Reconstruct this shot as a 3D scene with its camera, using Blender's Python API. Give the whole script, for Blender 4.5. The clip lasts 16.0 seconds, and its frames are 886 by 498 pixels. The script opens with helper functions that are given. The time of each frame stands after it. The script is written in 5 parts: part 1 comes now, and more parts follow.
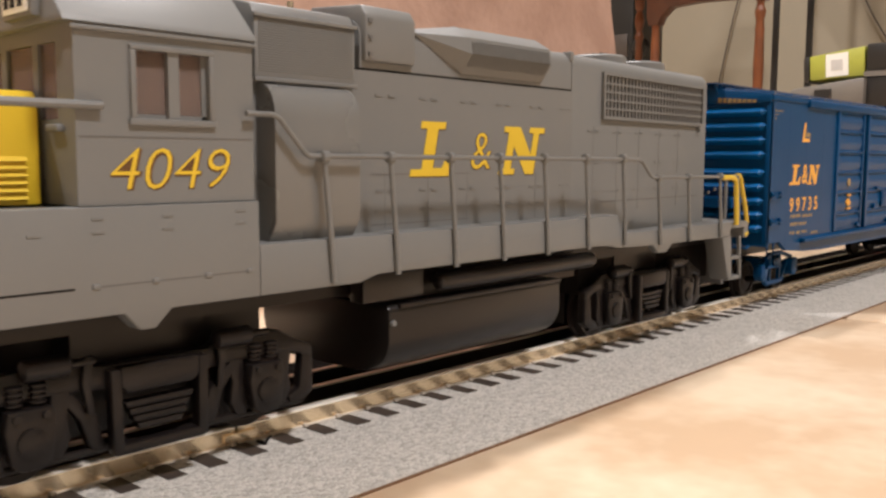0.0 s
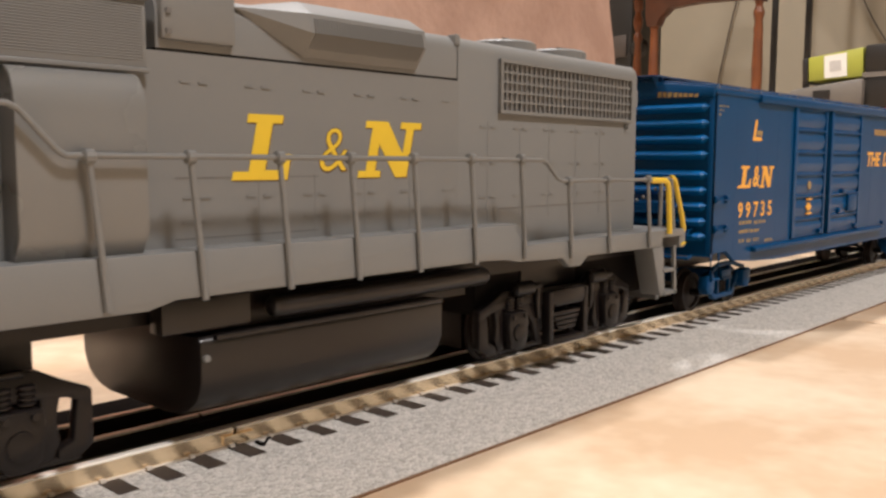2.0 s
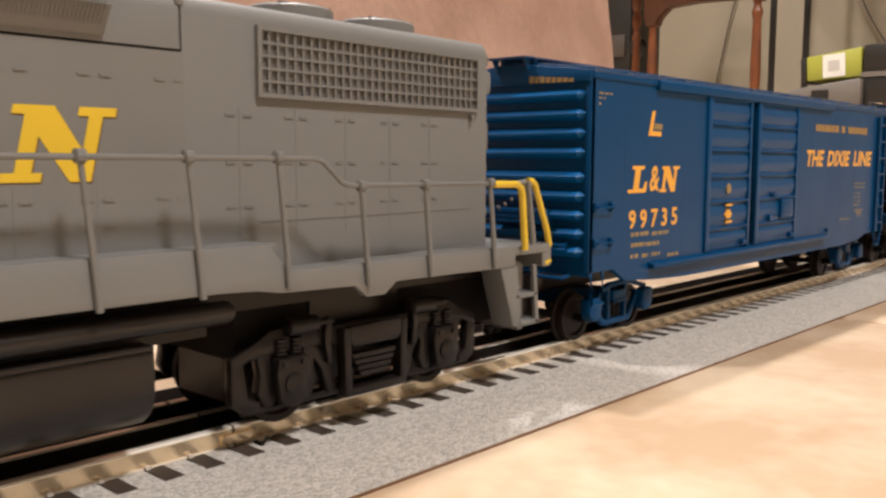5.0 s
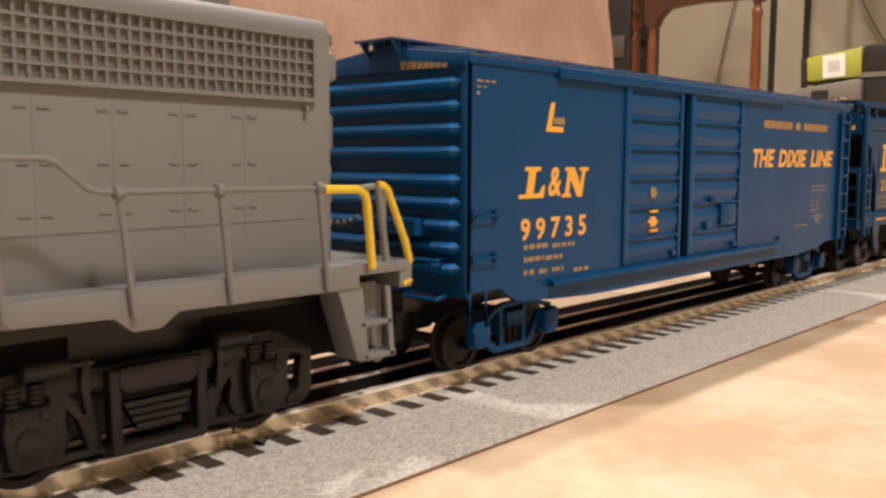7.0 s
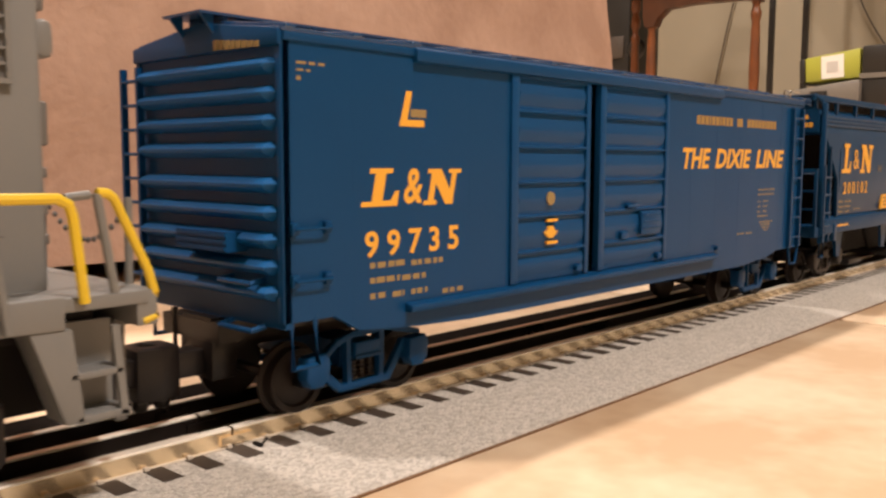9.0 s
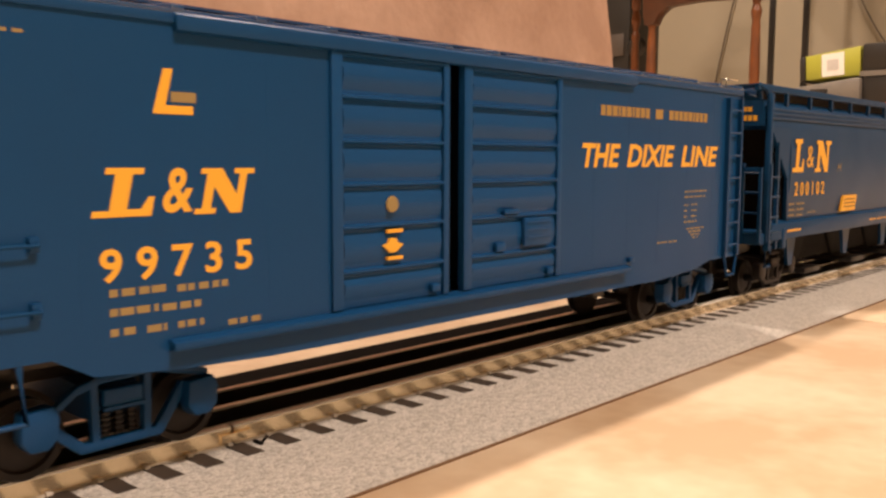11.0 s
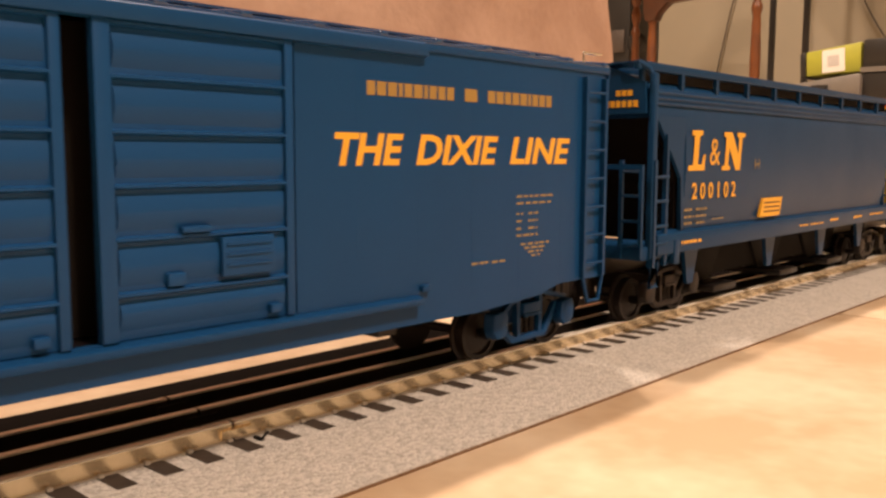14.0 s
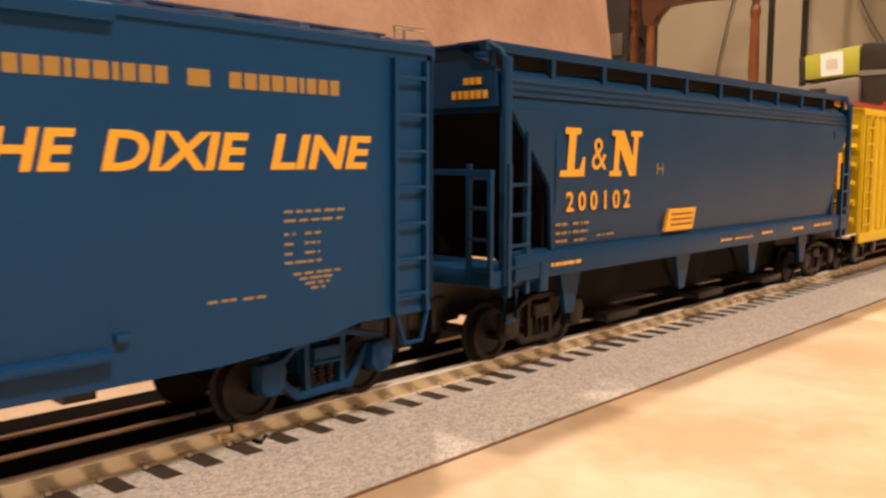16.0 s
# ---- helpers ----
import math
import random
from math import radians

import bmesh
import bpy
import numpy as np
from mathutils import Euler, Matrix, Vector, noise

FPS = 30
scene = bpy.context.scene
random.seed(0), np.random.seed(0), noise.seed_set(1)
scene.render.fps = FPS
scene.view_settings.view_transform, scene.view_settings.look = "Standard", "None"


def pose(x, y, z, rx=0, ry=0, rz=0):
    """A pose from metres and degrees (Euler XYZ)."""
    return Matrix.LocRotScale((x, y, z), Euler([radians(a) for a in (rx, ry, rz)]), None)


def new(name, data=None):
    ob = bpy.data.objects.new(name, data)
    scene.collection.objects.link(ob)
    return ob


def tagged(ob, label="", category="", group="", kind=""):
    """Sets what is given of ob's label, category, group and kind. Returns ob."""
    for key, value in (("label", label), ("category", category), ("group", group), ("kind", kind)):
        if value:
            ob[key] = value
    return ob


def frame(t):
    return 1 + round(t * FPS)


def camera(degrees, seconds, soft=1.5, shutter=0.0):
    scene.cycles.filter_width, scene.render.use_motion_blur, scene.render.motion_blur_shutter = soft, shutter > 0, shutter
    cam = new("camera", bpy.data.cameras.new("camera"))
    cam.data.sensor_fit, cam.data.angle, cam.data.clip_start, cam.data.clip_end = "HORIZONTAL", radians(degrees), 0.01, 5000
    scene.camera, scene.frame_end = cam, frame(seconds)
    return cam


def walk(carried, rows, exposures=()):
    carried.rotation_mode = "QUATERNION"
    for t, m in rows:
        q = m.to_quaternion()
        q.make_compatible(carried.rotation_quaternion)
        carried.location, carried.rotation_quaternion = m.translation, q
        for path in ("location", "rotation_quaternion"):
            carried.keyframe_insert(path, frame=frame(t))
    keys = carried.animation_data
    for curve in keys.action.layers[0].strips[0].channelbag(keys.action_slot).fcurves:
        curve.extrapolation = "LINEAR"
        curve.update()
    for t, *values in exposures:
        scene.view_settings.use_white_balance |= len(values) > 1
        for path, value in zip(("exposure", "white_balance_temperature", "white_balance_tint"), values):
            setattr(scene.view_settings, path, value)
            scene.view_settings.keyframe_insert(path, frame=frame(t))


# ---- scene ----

# All lengths below are in units of 1.81 mm from the lens (x along the track, y across it, z up), so that
# the three-rail track has its true gauge of 32 mm; the lens stands LENS_Z above the tiled floor. MM turns them into metres.
SIZE = 1.81
MM, LENS_Z = 0.001 * SIZE, 40.4
FLOOR, RAIL, YC = -40.4, -37.4, 112.0

cam = camera(53.37, 16.0, soft=2.6, shutter=0.5)
CAM_ROWS = [
    (0, -47.159, -5.848), (0.5, -47.165, -5.890), (1, -47.200, -5.893), (1.5, -47.210, -5.848), (2, -47.235, -5.789),
    (2.5, -47.310, -5.740), (3, -47.324, -5.734), (3.5, -47.324, -5.740), (4, -47.324, -5.830), (6.5, -47.324, -5.789),
    (7, -47.324, -5.789), (7.5, -47.324, -5.780), (8, -47.335, -5.745), (8.5, -47.372, -5.770), (9, -47.390, -5.740),
    (9.5, -47.432, -5.738), (10, -47.438, -5.789), (12.5, -47.269, -6.072), (13, -47.275, -6.170), (13.5, -47.324, -6.130),
    (14, -47.372, -6.120), (14.5, -47.383, -6.017), (15, -47.390, -5.915), (15.5, -47.430, -5.903), (16, -47.438, -5.903)]
EXPOSURES = [(0.0, 0.28, 5480, 14), (4.0, 0.28, 5560, 14), (6.5, 0.28, 5850, 16), (8.0, 0.28, 6150, 18), (10.0, 0.27, 6550, 21), (12.5, 0.30, 7400, 27), (16.0, 0.28, 7250, 26)]
walk(cam, [(t, pose(0, 0, LENS_Z * MM, 90 + tilt, -0.2375, turn)) for t, turn, tilt in CAM_ROWS], EXPOSURES)

# how far the train has rolled at each time
ROLL_T = [0, 0.5, 1, 1.5, 2, 2.5, 3, 3.5, 4, 6.5, 7, 7.5, 8, 8.5, 9, 9.5, 10, 12.5, 13, 13.5, 14, 14.5, 15, 15.5, 16]
ROLL_S = [0.0, 8.16, 16.04, 23.66, 31.32, 39.75, 47.87, 56.15, 64.71, 108.28, 117.62, 126.46, 134.99, 144.18, 153.85,
          163.23, 173.07, 223.1, 232.6, 243.39, 254.19, 266.27, 278.19, 290.5, 303.59]
# the locomotive's own way: it draws the couplers taut as it pulls ahead
ROLL_LOCO = [-1.33, 7.09, 15.22, 23.15, 31.04, 39.52, 47.71, 56.15, 64.77, 107.9, 117.61, 127.3, 136.95, 148.0, 159.8,
             171.8, 183.2, 236.8, 247.3, 258.0, 268.8, 280.9, 292.8, 305.1, 318.2]

# ---------------------------------------------------------------- world and lamps
world = bpy.data.worlds.new("night_room")
scene.world = world
world.use_nodes = True
world.node_tree.nodes["Background"].inputs[0].default_value = (1.0, 0.85, 0.65, 1)
world.node_tree.nodes["Background"].inputs[1].default_value = 0.02


def ceiling_lamp_light(x, y, z, size, watts, colour):
    lamp = bpy.data.lights.new("ceiling_lamp_light", "AREA")
    lamp.shape, lamp.size, lamp.energy, lamp.color = "DISK", size * SIZE, watts * SIZE ** 2, colour
    ob = new("ceiling_lamp_light", lamp)
    ob.matrix_world = pose(x * MM, y * MM, (z + LENS_Z) * MM)
    return ob


WARM = (1.0, 0.87, 0.70)
LAMPS = [(-800, 1020, 44, 0.12), (1000, 1020, 44, 0.12), (100, -1320, 77, 0.40)]
for lamp_x, lamp_y, watts, size in LAMPS:
    ceiling_lamp_light(lamp_x, lamp_y, 2250, size, watts, WARM)


# ---------------------------------------------------------------- materials
def paint(name, colour, rough=0.5, metal=0.0, colour2=None, scale=120.0, fine=2500.0, vary=0.5, bump=0.05, depth=0.0002, spec=0.5, rough_vary=0.1, piece=0.0):
    """A surface with colour variation at two scales, uneven gloss and fine relief. Scales are per thousand units."""
    m = bpy.data.materials.new(name)
    m.use_nodes = True
    nt = m.node_tree
    n, link = nt.nodes, nt.links.new
    bsdf = n["Principled BSDF"]
    co = n.new("ShaderNodeTexCoord")
    big, small = n.new("ShaderNodeTexNoise"), n.new("ShaderNodeTexNoise")
    for node, s, d in ((big, scale, 4), (small, fine, 3)):
        node.inputs["Scale"].default_value = s / SIZE
        node.inputs["Detail"].default_value = d
        link(co.outputs["Object"], node.inputs["Vector"])
    c2 = colour2 or tuple(c * 0.82 for c in colour)
    mix = n.new("ShaderNodeMix")
    mix.data_type = "RGBA"
    mix.inputs[6].default_value, mix.inputs[7].default_value = (*colour, 1), (*c2, 1)
    ramp = n.new("ShaderNodeMapRange")
    ramp.inputs[1].default_value, ramp.inputs[2].default_value = 0.35, 0.68
    ramp.inputs[4].default_value = vary
    link(big.outputs["Fac"], ramp.inputs[0])
    add = n.new("ShaderNodeMath")
    add.operation = "MULTIPLY_ADD"
    add.inputs[1].default_value = 0.5 * vary
    link(small.outputs["Fac"], add.inputs[0])
    link(ramp.outputs[0], add.inputs[2])
    last = add.outputs[0]
    if piece:
        info = n.new("ShaderNodeObjectInfo")
        per = n.new("ShaderNodeMath")
        per.operation = "MULTIPLY_ADD"
        per.inputs[1].default_value = piece
        link(info.outputs["Random"], per.inputs[0])
        link(last, per.inputs[2])
        last = per.outputs[0]
    link(last, mix.inputs[0])
    link(mix.outputs[2], bsdf.inputs["Base Color"])
    rr = n.new("ShaderNodeMapRange")
    rr.inputs[3].default_value, rr.inputs[4].default_value = max(0.02, rough - rough_vary), min(1, rough + rough_vary)
    link(big.outputs["Fac"], rr.inputs[0])
    link(rr.outputs[0], bsdf.inputs["Roughness"])
    bsdf.inputs["Metallic"].default_value = metal
    bsdf.inputs["Specular IOR Level"].default_value = spec
    if bump:
        b = n.new("ShaderNodeBump")
        b.inputs["Strength"].default_value, b.inputs["Distance"].default_value = bump, depth * SIZE
        link(small.outputs["Fac"], b.inputs["Height"])
        link(b.outputs[0], bsdf.inputs["Normal"])
    return m


def ballast_material():
    m = paint("grey_ballast", (0.36, 0.35, 0.33), 0.9, fine=900, vary=0.3, bump=0)
    nt = m.node_tree
    n, link = nt.nodes, nt.links.new
    bsdf = n["Principled BSDF"]
    co = n.new("ShaderNodeTexCoord")
    vor = n.new("ShaderNodeTexVoronoi")
    vor.inputs["Scale"].default_value = 2100 / SIZE
    link(co.outputs["Object"], vor.inputs["Vector"])
    ramp = n.new("ShaderNodeValToRGB")
    ramp.color_ramp.elements[0].color = (0.315, 0.30, 0.275, 1)
    ramp.color_ramp.elements[1].color = (0.505, 0.48, 0.445, 1)
    ramp.color_ramp.elements[0].position, ramp.color_ramp.elements[1].position = 0.05, 0.8
    sep = n.new("ShaderNodeSeparateColor")
    link(vor.outputs["Color"], sep.inputs[0])
    link(sep.outputs[0], ramp.inputs[0])
    link(ramp.outputs[0], bsdf.inputs["Base Color"])
    b = n.new("ShaderNodeBump")
    b.inputs["Strength"].default_value, b.inputs["Distance"].default_value = 0.9, 0.0003 * SIZE
    b.invert = True
    link(vor.outputs["Distance"], b.inputs["Height"])
    link(b.outputs[0], bsdf.inputs["Normal"])
    return m


def glass_material():
    m = bpy.data.materials.new("tan_hazed_plastic")
    m.use_nodes = True
    b = m.node_tree.nodes["Principled BSDF"]
    # tan haze in the colour stands for the lit sofa seen through
    b.inputs["Base Color"].default_value = (0.36, 0.28, 0.24, 1)
    b.inputs["Roughness"].default_value = 0.06
    b.inputs["Transmission Weight"].default_value = 0.72
    b.inputs["IOR"].default_value = 1.2
    return m


def glow_material(name, colour, strength):
    m = bpy.data.materials.new(name)
    m.use_nodes = True
    b = m.node_tree.nodes["Principled BSDF"]
    b.inputs["Emission Color"].default_value = (*colour, 1)
    b.inputs["Emission Strength"].default_value = strength
    return m


GREY = paint("grey_model_paint", (0.153, 0.155, 0.152), 0.46, scale=60, vary=0.25, bump=0.06)
GLOSS = paint("satin_grey_paint", (0.153, 0.155, 0.152), 0.27, scale=60, vary=0.25, bump=0.03)
# Darker grey for lines and fittings; in recesses it stands for shade
GREY_D = paint("darker_grey_paint", (0.11, 0.105, 0.10), 0.55, scale=60, vary=0.3)
BLACK = paint("black_plastic", (0.0072, 0.0056, 0.0052), 0.34, colour2=(0.0115, 0.0085, 0.0078), scale=150, vary=0.6, bump=0.1, spec=0.3)
TANK = paint("satin_black_tank_paint", (0.0075, 0.0058, 0.0052), 0.33, colour2=(0.011, 0.0082, 0.0072), scale=90, vary=0.5, bump=0.04, spec=0.42)
# Near-black for seams, and for shade on backs, bays and fills
SEAM_SHADE = paint("dark_seam_and_shade", (0.011, 0.009, 0.008), 0.75, spec=0.15)
YELLOW = paint("yellow_paint", (0.62, 0.43, 0.012), 0.42, scale=90, vary=0.15)
AMBER = paint("amber_lettering", (0.72, 0.36, 0.03), 0.45, scale=200, vary=0.15)
AMBER_DIM = paint("faint_amber_stencil", (0.26, 0.18, 0.068), 0.5, scale=200, vary=0.3)
AMBER_NAME = paint("thin_amber_lettering", (0.30, 0.18, 0.045), 0.5, scale=200, vary=0.25)
OUTLINE = paint("dark_letter_edge", (0.10, 0.045, 0.01), 0.5)
BLUE = paint("blue_model_paint", (0.0022, 0.045, 0.136), 0.40, colour2=(0.002, 0.039, 0.117), scale=40, vary=0.5, bump=0.05, spec=0.18)
BLUE_D = paint("blue_door_paint", (0.004, 0.050, 0.152), 0.40, colour2=(0.0012, 0.044, 0.135), scale=40, vary=0.5, bump=0.05, spec=0.18)
BLUE_R = paint("glossy_blue_roof_paint", (0.0022, 0.045, 0.136), 0.24, colour2=(0.004, 0.038, 0.118), scale=40, vary=0.5, bump=0.05, spec=0.9)
# Body blue made brighter: the light on the end ribs is in it
BLUE_E = paint("lit_blue_rib_paint", (0.0018, 0.075, 0.235), 0.42, colour2=(0.0014, 0.065, 0.20), scale=40, vary=0.5, bump=0.05, spec=0.2)
NAVY = paint("faded_blue_paint", (0.0022, 0.036, 0.100), 0.40, colour2=(0.002, 0.031, 0.085), scale=40, vary=0.5, bump=0.05, spec=0.2)
WHITE = paint("white_decal", (0.78, 0.76, 0.70), 0.5, vary=0.1)
RUST = paint("brown_wheel_steel", (0.017, 0.0105, 0.008), 0.5, colour2=(0.010, 0.0065, 0.005), spec=0.3, scale=300, vary=0.6)
STEEL = paint("bright_steel", (0.62, 0.58, 0.50), 0.22, metal=1.0, scale=300, vary=0.2)
NICKEL = paint("nickel_silver_rail", (0.98, 0.80, 0.54), 0.25, metal=0.82, colour2=(0.90, 0.71, 0.47), scale=60, vary=0.35, bump=0.015, rough_vary=0.05)
# Matt black that stands for shade by the track and hopper ends
SHADE_BLACK = paint("matt_black_shade", (0.010, 0.008, 0.007), 0.95, scale=200, vary=0.5, spec=0.0)
# Middle and far rails: the dark they mirror is put into the colour
DARKRAIL = paint("shaded_rail", (0.05, 0.04, 0.035), 0.3, metal=0.8, scale=60, vary=0.4)
# Brown that stands for the bed in the train's shade
BED_SHADE = paint("brown_bed_shade", (0.065, 0.045, 0.036), 0.8, colour2=(0.034, 0.024, 0.019), scale=300, vary=0.7)
DUST = paint("dusty_grey_rail_foot", (0.50, 0.45, 0.38), 0.7, scale=300, vary=0.4)
RAILTOP = paint("polished_rail_head", (0.95, 0.91, 0.82), 0.24, metal=0.35, colour2=(0.80, 0.74, 0.62), scale=80, vary=0.3, bump=0.01, rough_vary=0.05)
TIE = paint("dark_brown_tie_plastic", (0.024, 0.016, 0.0125), 0.62, colour2=(0.044, 0.032, 0.025), scale=400, fine=3000, vary=0.5, bump=0.25, piece=0.35)
BALLAST = ballast_material()
TILE = paint("cream_stone_tile", (0.73, 0.61, 0.455), 0.36, colour2=(0.49, 0.35, 0.222), scale=30, fine=240, vary=0.85, bump=0.06, depth=0.0006, piece=0.15, rough_vary=0.12)
GROUT = paint("grey_brown_grout", (0.50, 0.42, 0.32), 0.9, scale=40, fine=900, bump=0.4)
WALL = paint("beige_wall_paint", (0.285, 0.245, 0.175), 0.75, scale=2, fine=300, vary=0.25, bump=0.08, depth=0.001)
CEIL = paint("white_ceiling_paint", (0.78, 0.76, 0.72), 0.85, scale=3, fine=200, vary=0.1, bump=0.1, depth=0.001)
SUEDE = paint("pinkish_tan_suede", (0.52, 0.355, 0.275), 0.95, colour2=(0.34, 0.215, 0.16), scale=16, fine=260, vary=0.9, bump=0.25, depth=0.002, spec=0.2)
WOOD = paint("orange_brown_wood", (0.19, 0.060, 0.017), 0.38, colour2=(0.11, 0.034, 0.011), scale=30, fine=300, vary=0.7, bump=0.05)
WOOD_D = paint("dark_brown_wood", (0.085, 0.030, 0.014), 0.35, colour2=(0.05, 0.018, 0.009), scale=30, fine=300, vary=0.7)
IRON = paint("black_metal_post", (0.02, 0.018, 0.016), 0.4, scale=30, vary=0.4)
LIME = paint("lime_green_card", (0.36, 0.37, 0.045), 0.45, scale=60, vary=0.25)
GREYBOX = paint("grey_plastic_case", (0.16, 0.145, 0.125), 0.45, scale=50, vary=0.4)
CORD = paint("dark_cord", (0.06, 0.045, 0.03), 0.6)
RED = paint("red_plastic", (0.33, 0.03, 0.02), 0.4)
CORK = paint("brown_cork_edge", (0.16, 0.085, 0.04), 0.9, scale=300)
GLASS = glass_material()
LAMPGLOW = glow_material("lit_lamp_glass", (1.0, 0.82, 0.6), 6.0)


# ---------------------------------------------------------------- mesh building
ORIGIN = {}
DRAWN = [None]   # while set: moves each point of a part along the car, to its true station
NARROW = [None]  # while set: draws the near side of a part in, where the moulding narrows


class Shape:
    """Gathers solids, in track units, into one mesh."""

    def __init__(self):
        self.bm = bmesh.new()

    def prism(self, pts, axis, a0, a1):
        place = {"x": lambda p, a: (a, p[0], p[1]), "y": lambda p, a: (p[0], a, p[1]), "z": lambda p, a: (p[0], p[1], a)}[axis]
        lo = [self.bm.verts.new(place(p, a0)) for p in pts]
        hi = [self.bm.verts.new(place(p, a1)) for p in pts]
        k = len(pts)
        faces = [self.bm.faces.new(lo), self.bm.faces.new(hi[::-1])]
        faces += [self.bm.faces.new((lo[i], hi[i], hi[(i + 1) % k], lo[(i + 1) % k])) for i in range(k)]
        return self

    def box(self, x0, x1, y0, y1, z0, z1):
        return self.prism([(x0, y0), (x1, y0), (x1, y1), (x0, y1)], "z", z0, z1)

    def tube(self, pts, r, n=8, r1=None):
        pts = [Vector(p) for p in pts]
        rings = []
        for i, p in enumerate(pts):
            a = (p - pts[i - 1]).normalized() if i else (pts[1] - p).normalized()
            b = (pts[i + 1] - p).normalized() if i < len(pts) - 1 else a
            d = (a + b).normalized()
            side = d.cross(Vector((0, 0, 1)))
            side = side.normalized() if side.length > 0.05 else Vector((0, 1, 0))
            up = side.cross(d).normalized()
            rad = r if r1 is None else r + (r1 - r) * i / (len(pts) - 1)
            rings.append([self.bm.verts.new(p + rad * (math.cos(q) * side + math.sin(q) * up)) for q in (2 * math.pi * k / n for k in range(n))])
        for u, w in zip(rings, rings[1:]):
            for k in range(n):
                self.bm.faces.new((u[k], u[(k + 1) % n], w[(k + 1) % n], w[k]))
        self.bm.faces.new(rings[0][::-1])
        self.bm.faces.new(rings[-1])
        return self

    def lathe(self, profile, at, axis="z", n=20):
        """profile: (radius, height) pairs round an axis through at."""
        at = Vector(at)
        turn = {"z": lambda r, h, q: (r * math.cos(q), r * math.sin(q), h), "y": lambda r, h, q: (r * math.cos(q), h, r * math.sin(q)), "x": lambda r, h, q: (h, r * math.cos(q), r * math.sin(q))}[axis]
        rings = [[self.bm.verts.new(at + Vector(turn(r, h, 2 * math.pi * k / n))) for k in range(n)] for r, h in profile]
        for u, w in zip(rings, rings[1:]):
            for k in range(n):
                self.bm.faces.new((u[k], u[(k + 1) % n], w[(k + 1) % n], w[k]))
        self.bm.faces.new(rings[0][::-1])
        self.bm.faces.new(rings[-1])
        return self


def finish(shape, name, material, origin, bevel=0.0, smooth=35):
    bm = shape.bm
    bmesh.ops.recalc_face_normals(bm, faces=bm.faces)
    if bevel:
        edges = [e for e in bm.edges if len(e.link_faces) == 2 and e.calc_face_angle(0) > 0.6]
        bmesh.ops.bevel(bm, geom=edges, offset=bevel, segments=2, profile=0.5, affect="EDGES", clamp_overlap=True)
    for v in bm.verts:
        if DRAWN[0]:
            v.co.x += DRAWN[0](v.co.x)
        if NARROW[0]:
            v.co.y += NARROW[0](v.co.x, v.co.y)
        v.co = (v.co - Vector(origin)) * MM
    for f in bm.faces:
        f.smooth = True
    me = bpy.data.meshes.new(name)
    bm.to_mesh(me)
    bm.free()
    me.set_sharp_from_angle(angle=radians(smooth))
    me.materials.append(material)
    return me


def place(origin):
    return Vector(origin) * MM + Vector((0, 0, LENS_Z * MM))


def thing(name, origin, label, category, group="", kind=""):
    """An Empty at a thing's base, which its parts are built under."""
    ob = new(name)
    ob.empty_display_size = 0.01
    ob.location = place(origin)
    ORIGIN[ob.name] = Vector(origin)
    return tagged(ob, label, category, group, kind)


def solid(name, shape, material, label, category="", group="", kind="", bevel=0.0, origin=(0, 0, FLOOR)):
    """A thing of one mesh."""
    ob = new(name, finish(shape, name, material, origin, bevel))
    ob.location = place(origin)
    ORIGIN[ob.name] = Vector(origin)
    return tagged(ob, label, category, group, kind)


def part(name, shape, material, parent, label="", bevel=0.0, smooth=35):
    ob = new(name, finish(shape, name, material, ORIGIN[parent.name], bevel, smooth))
    ob.parent = parent
    ORIGIN[ob.name] = ORIGIN[parent.name]
    return tagged(ob, label)


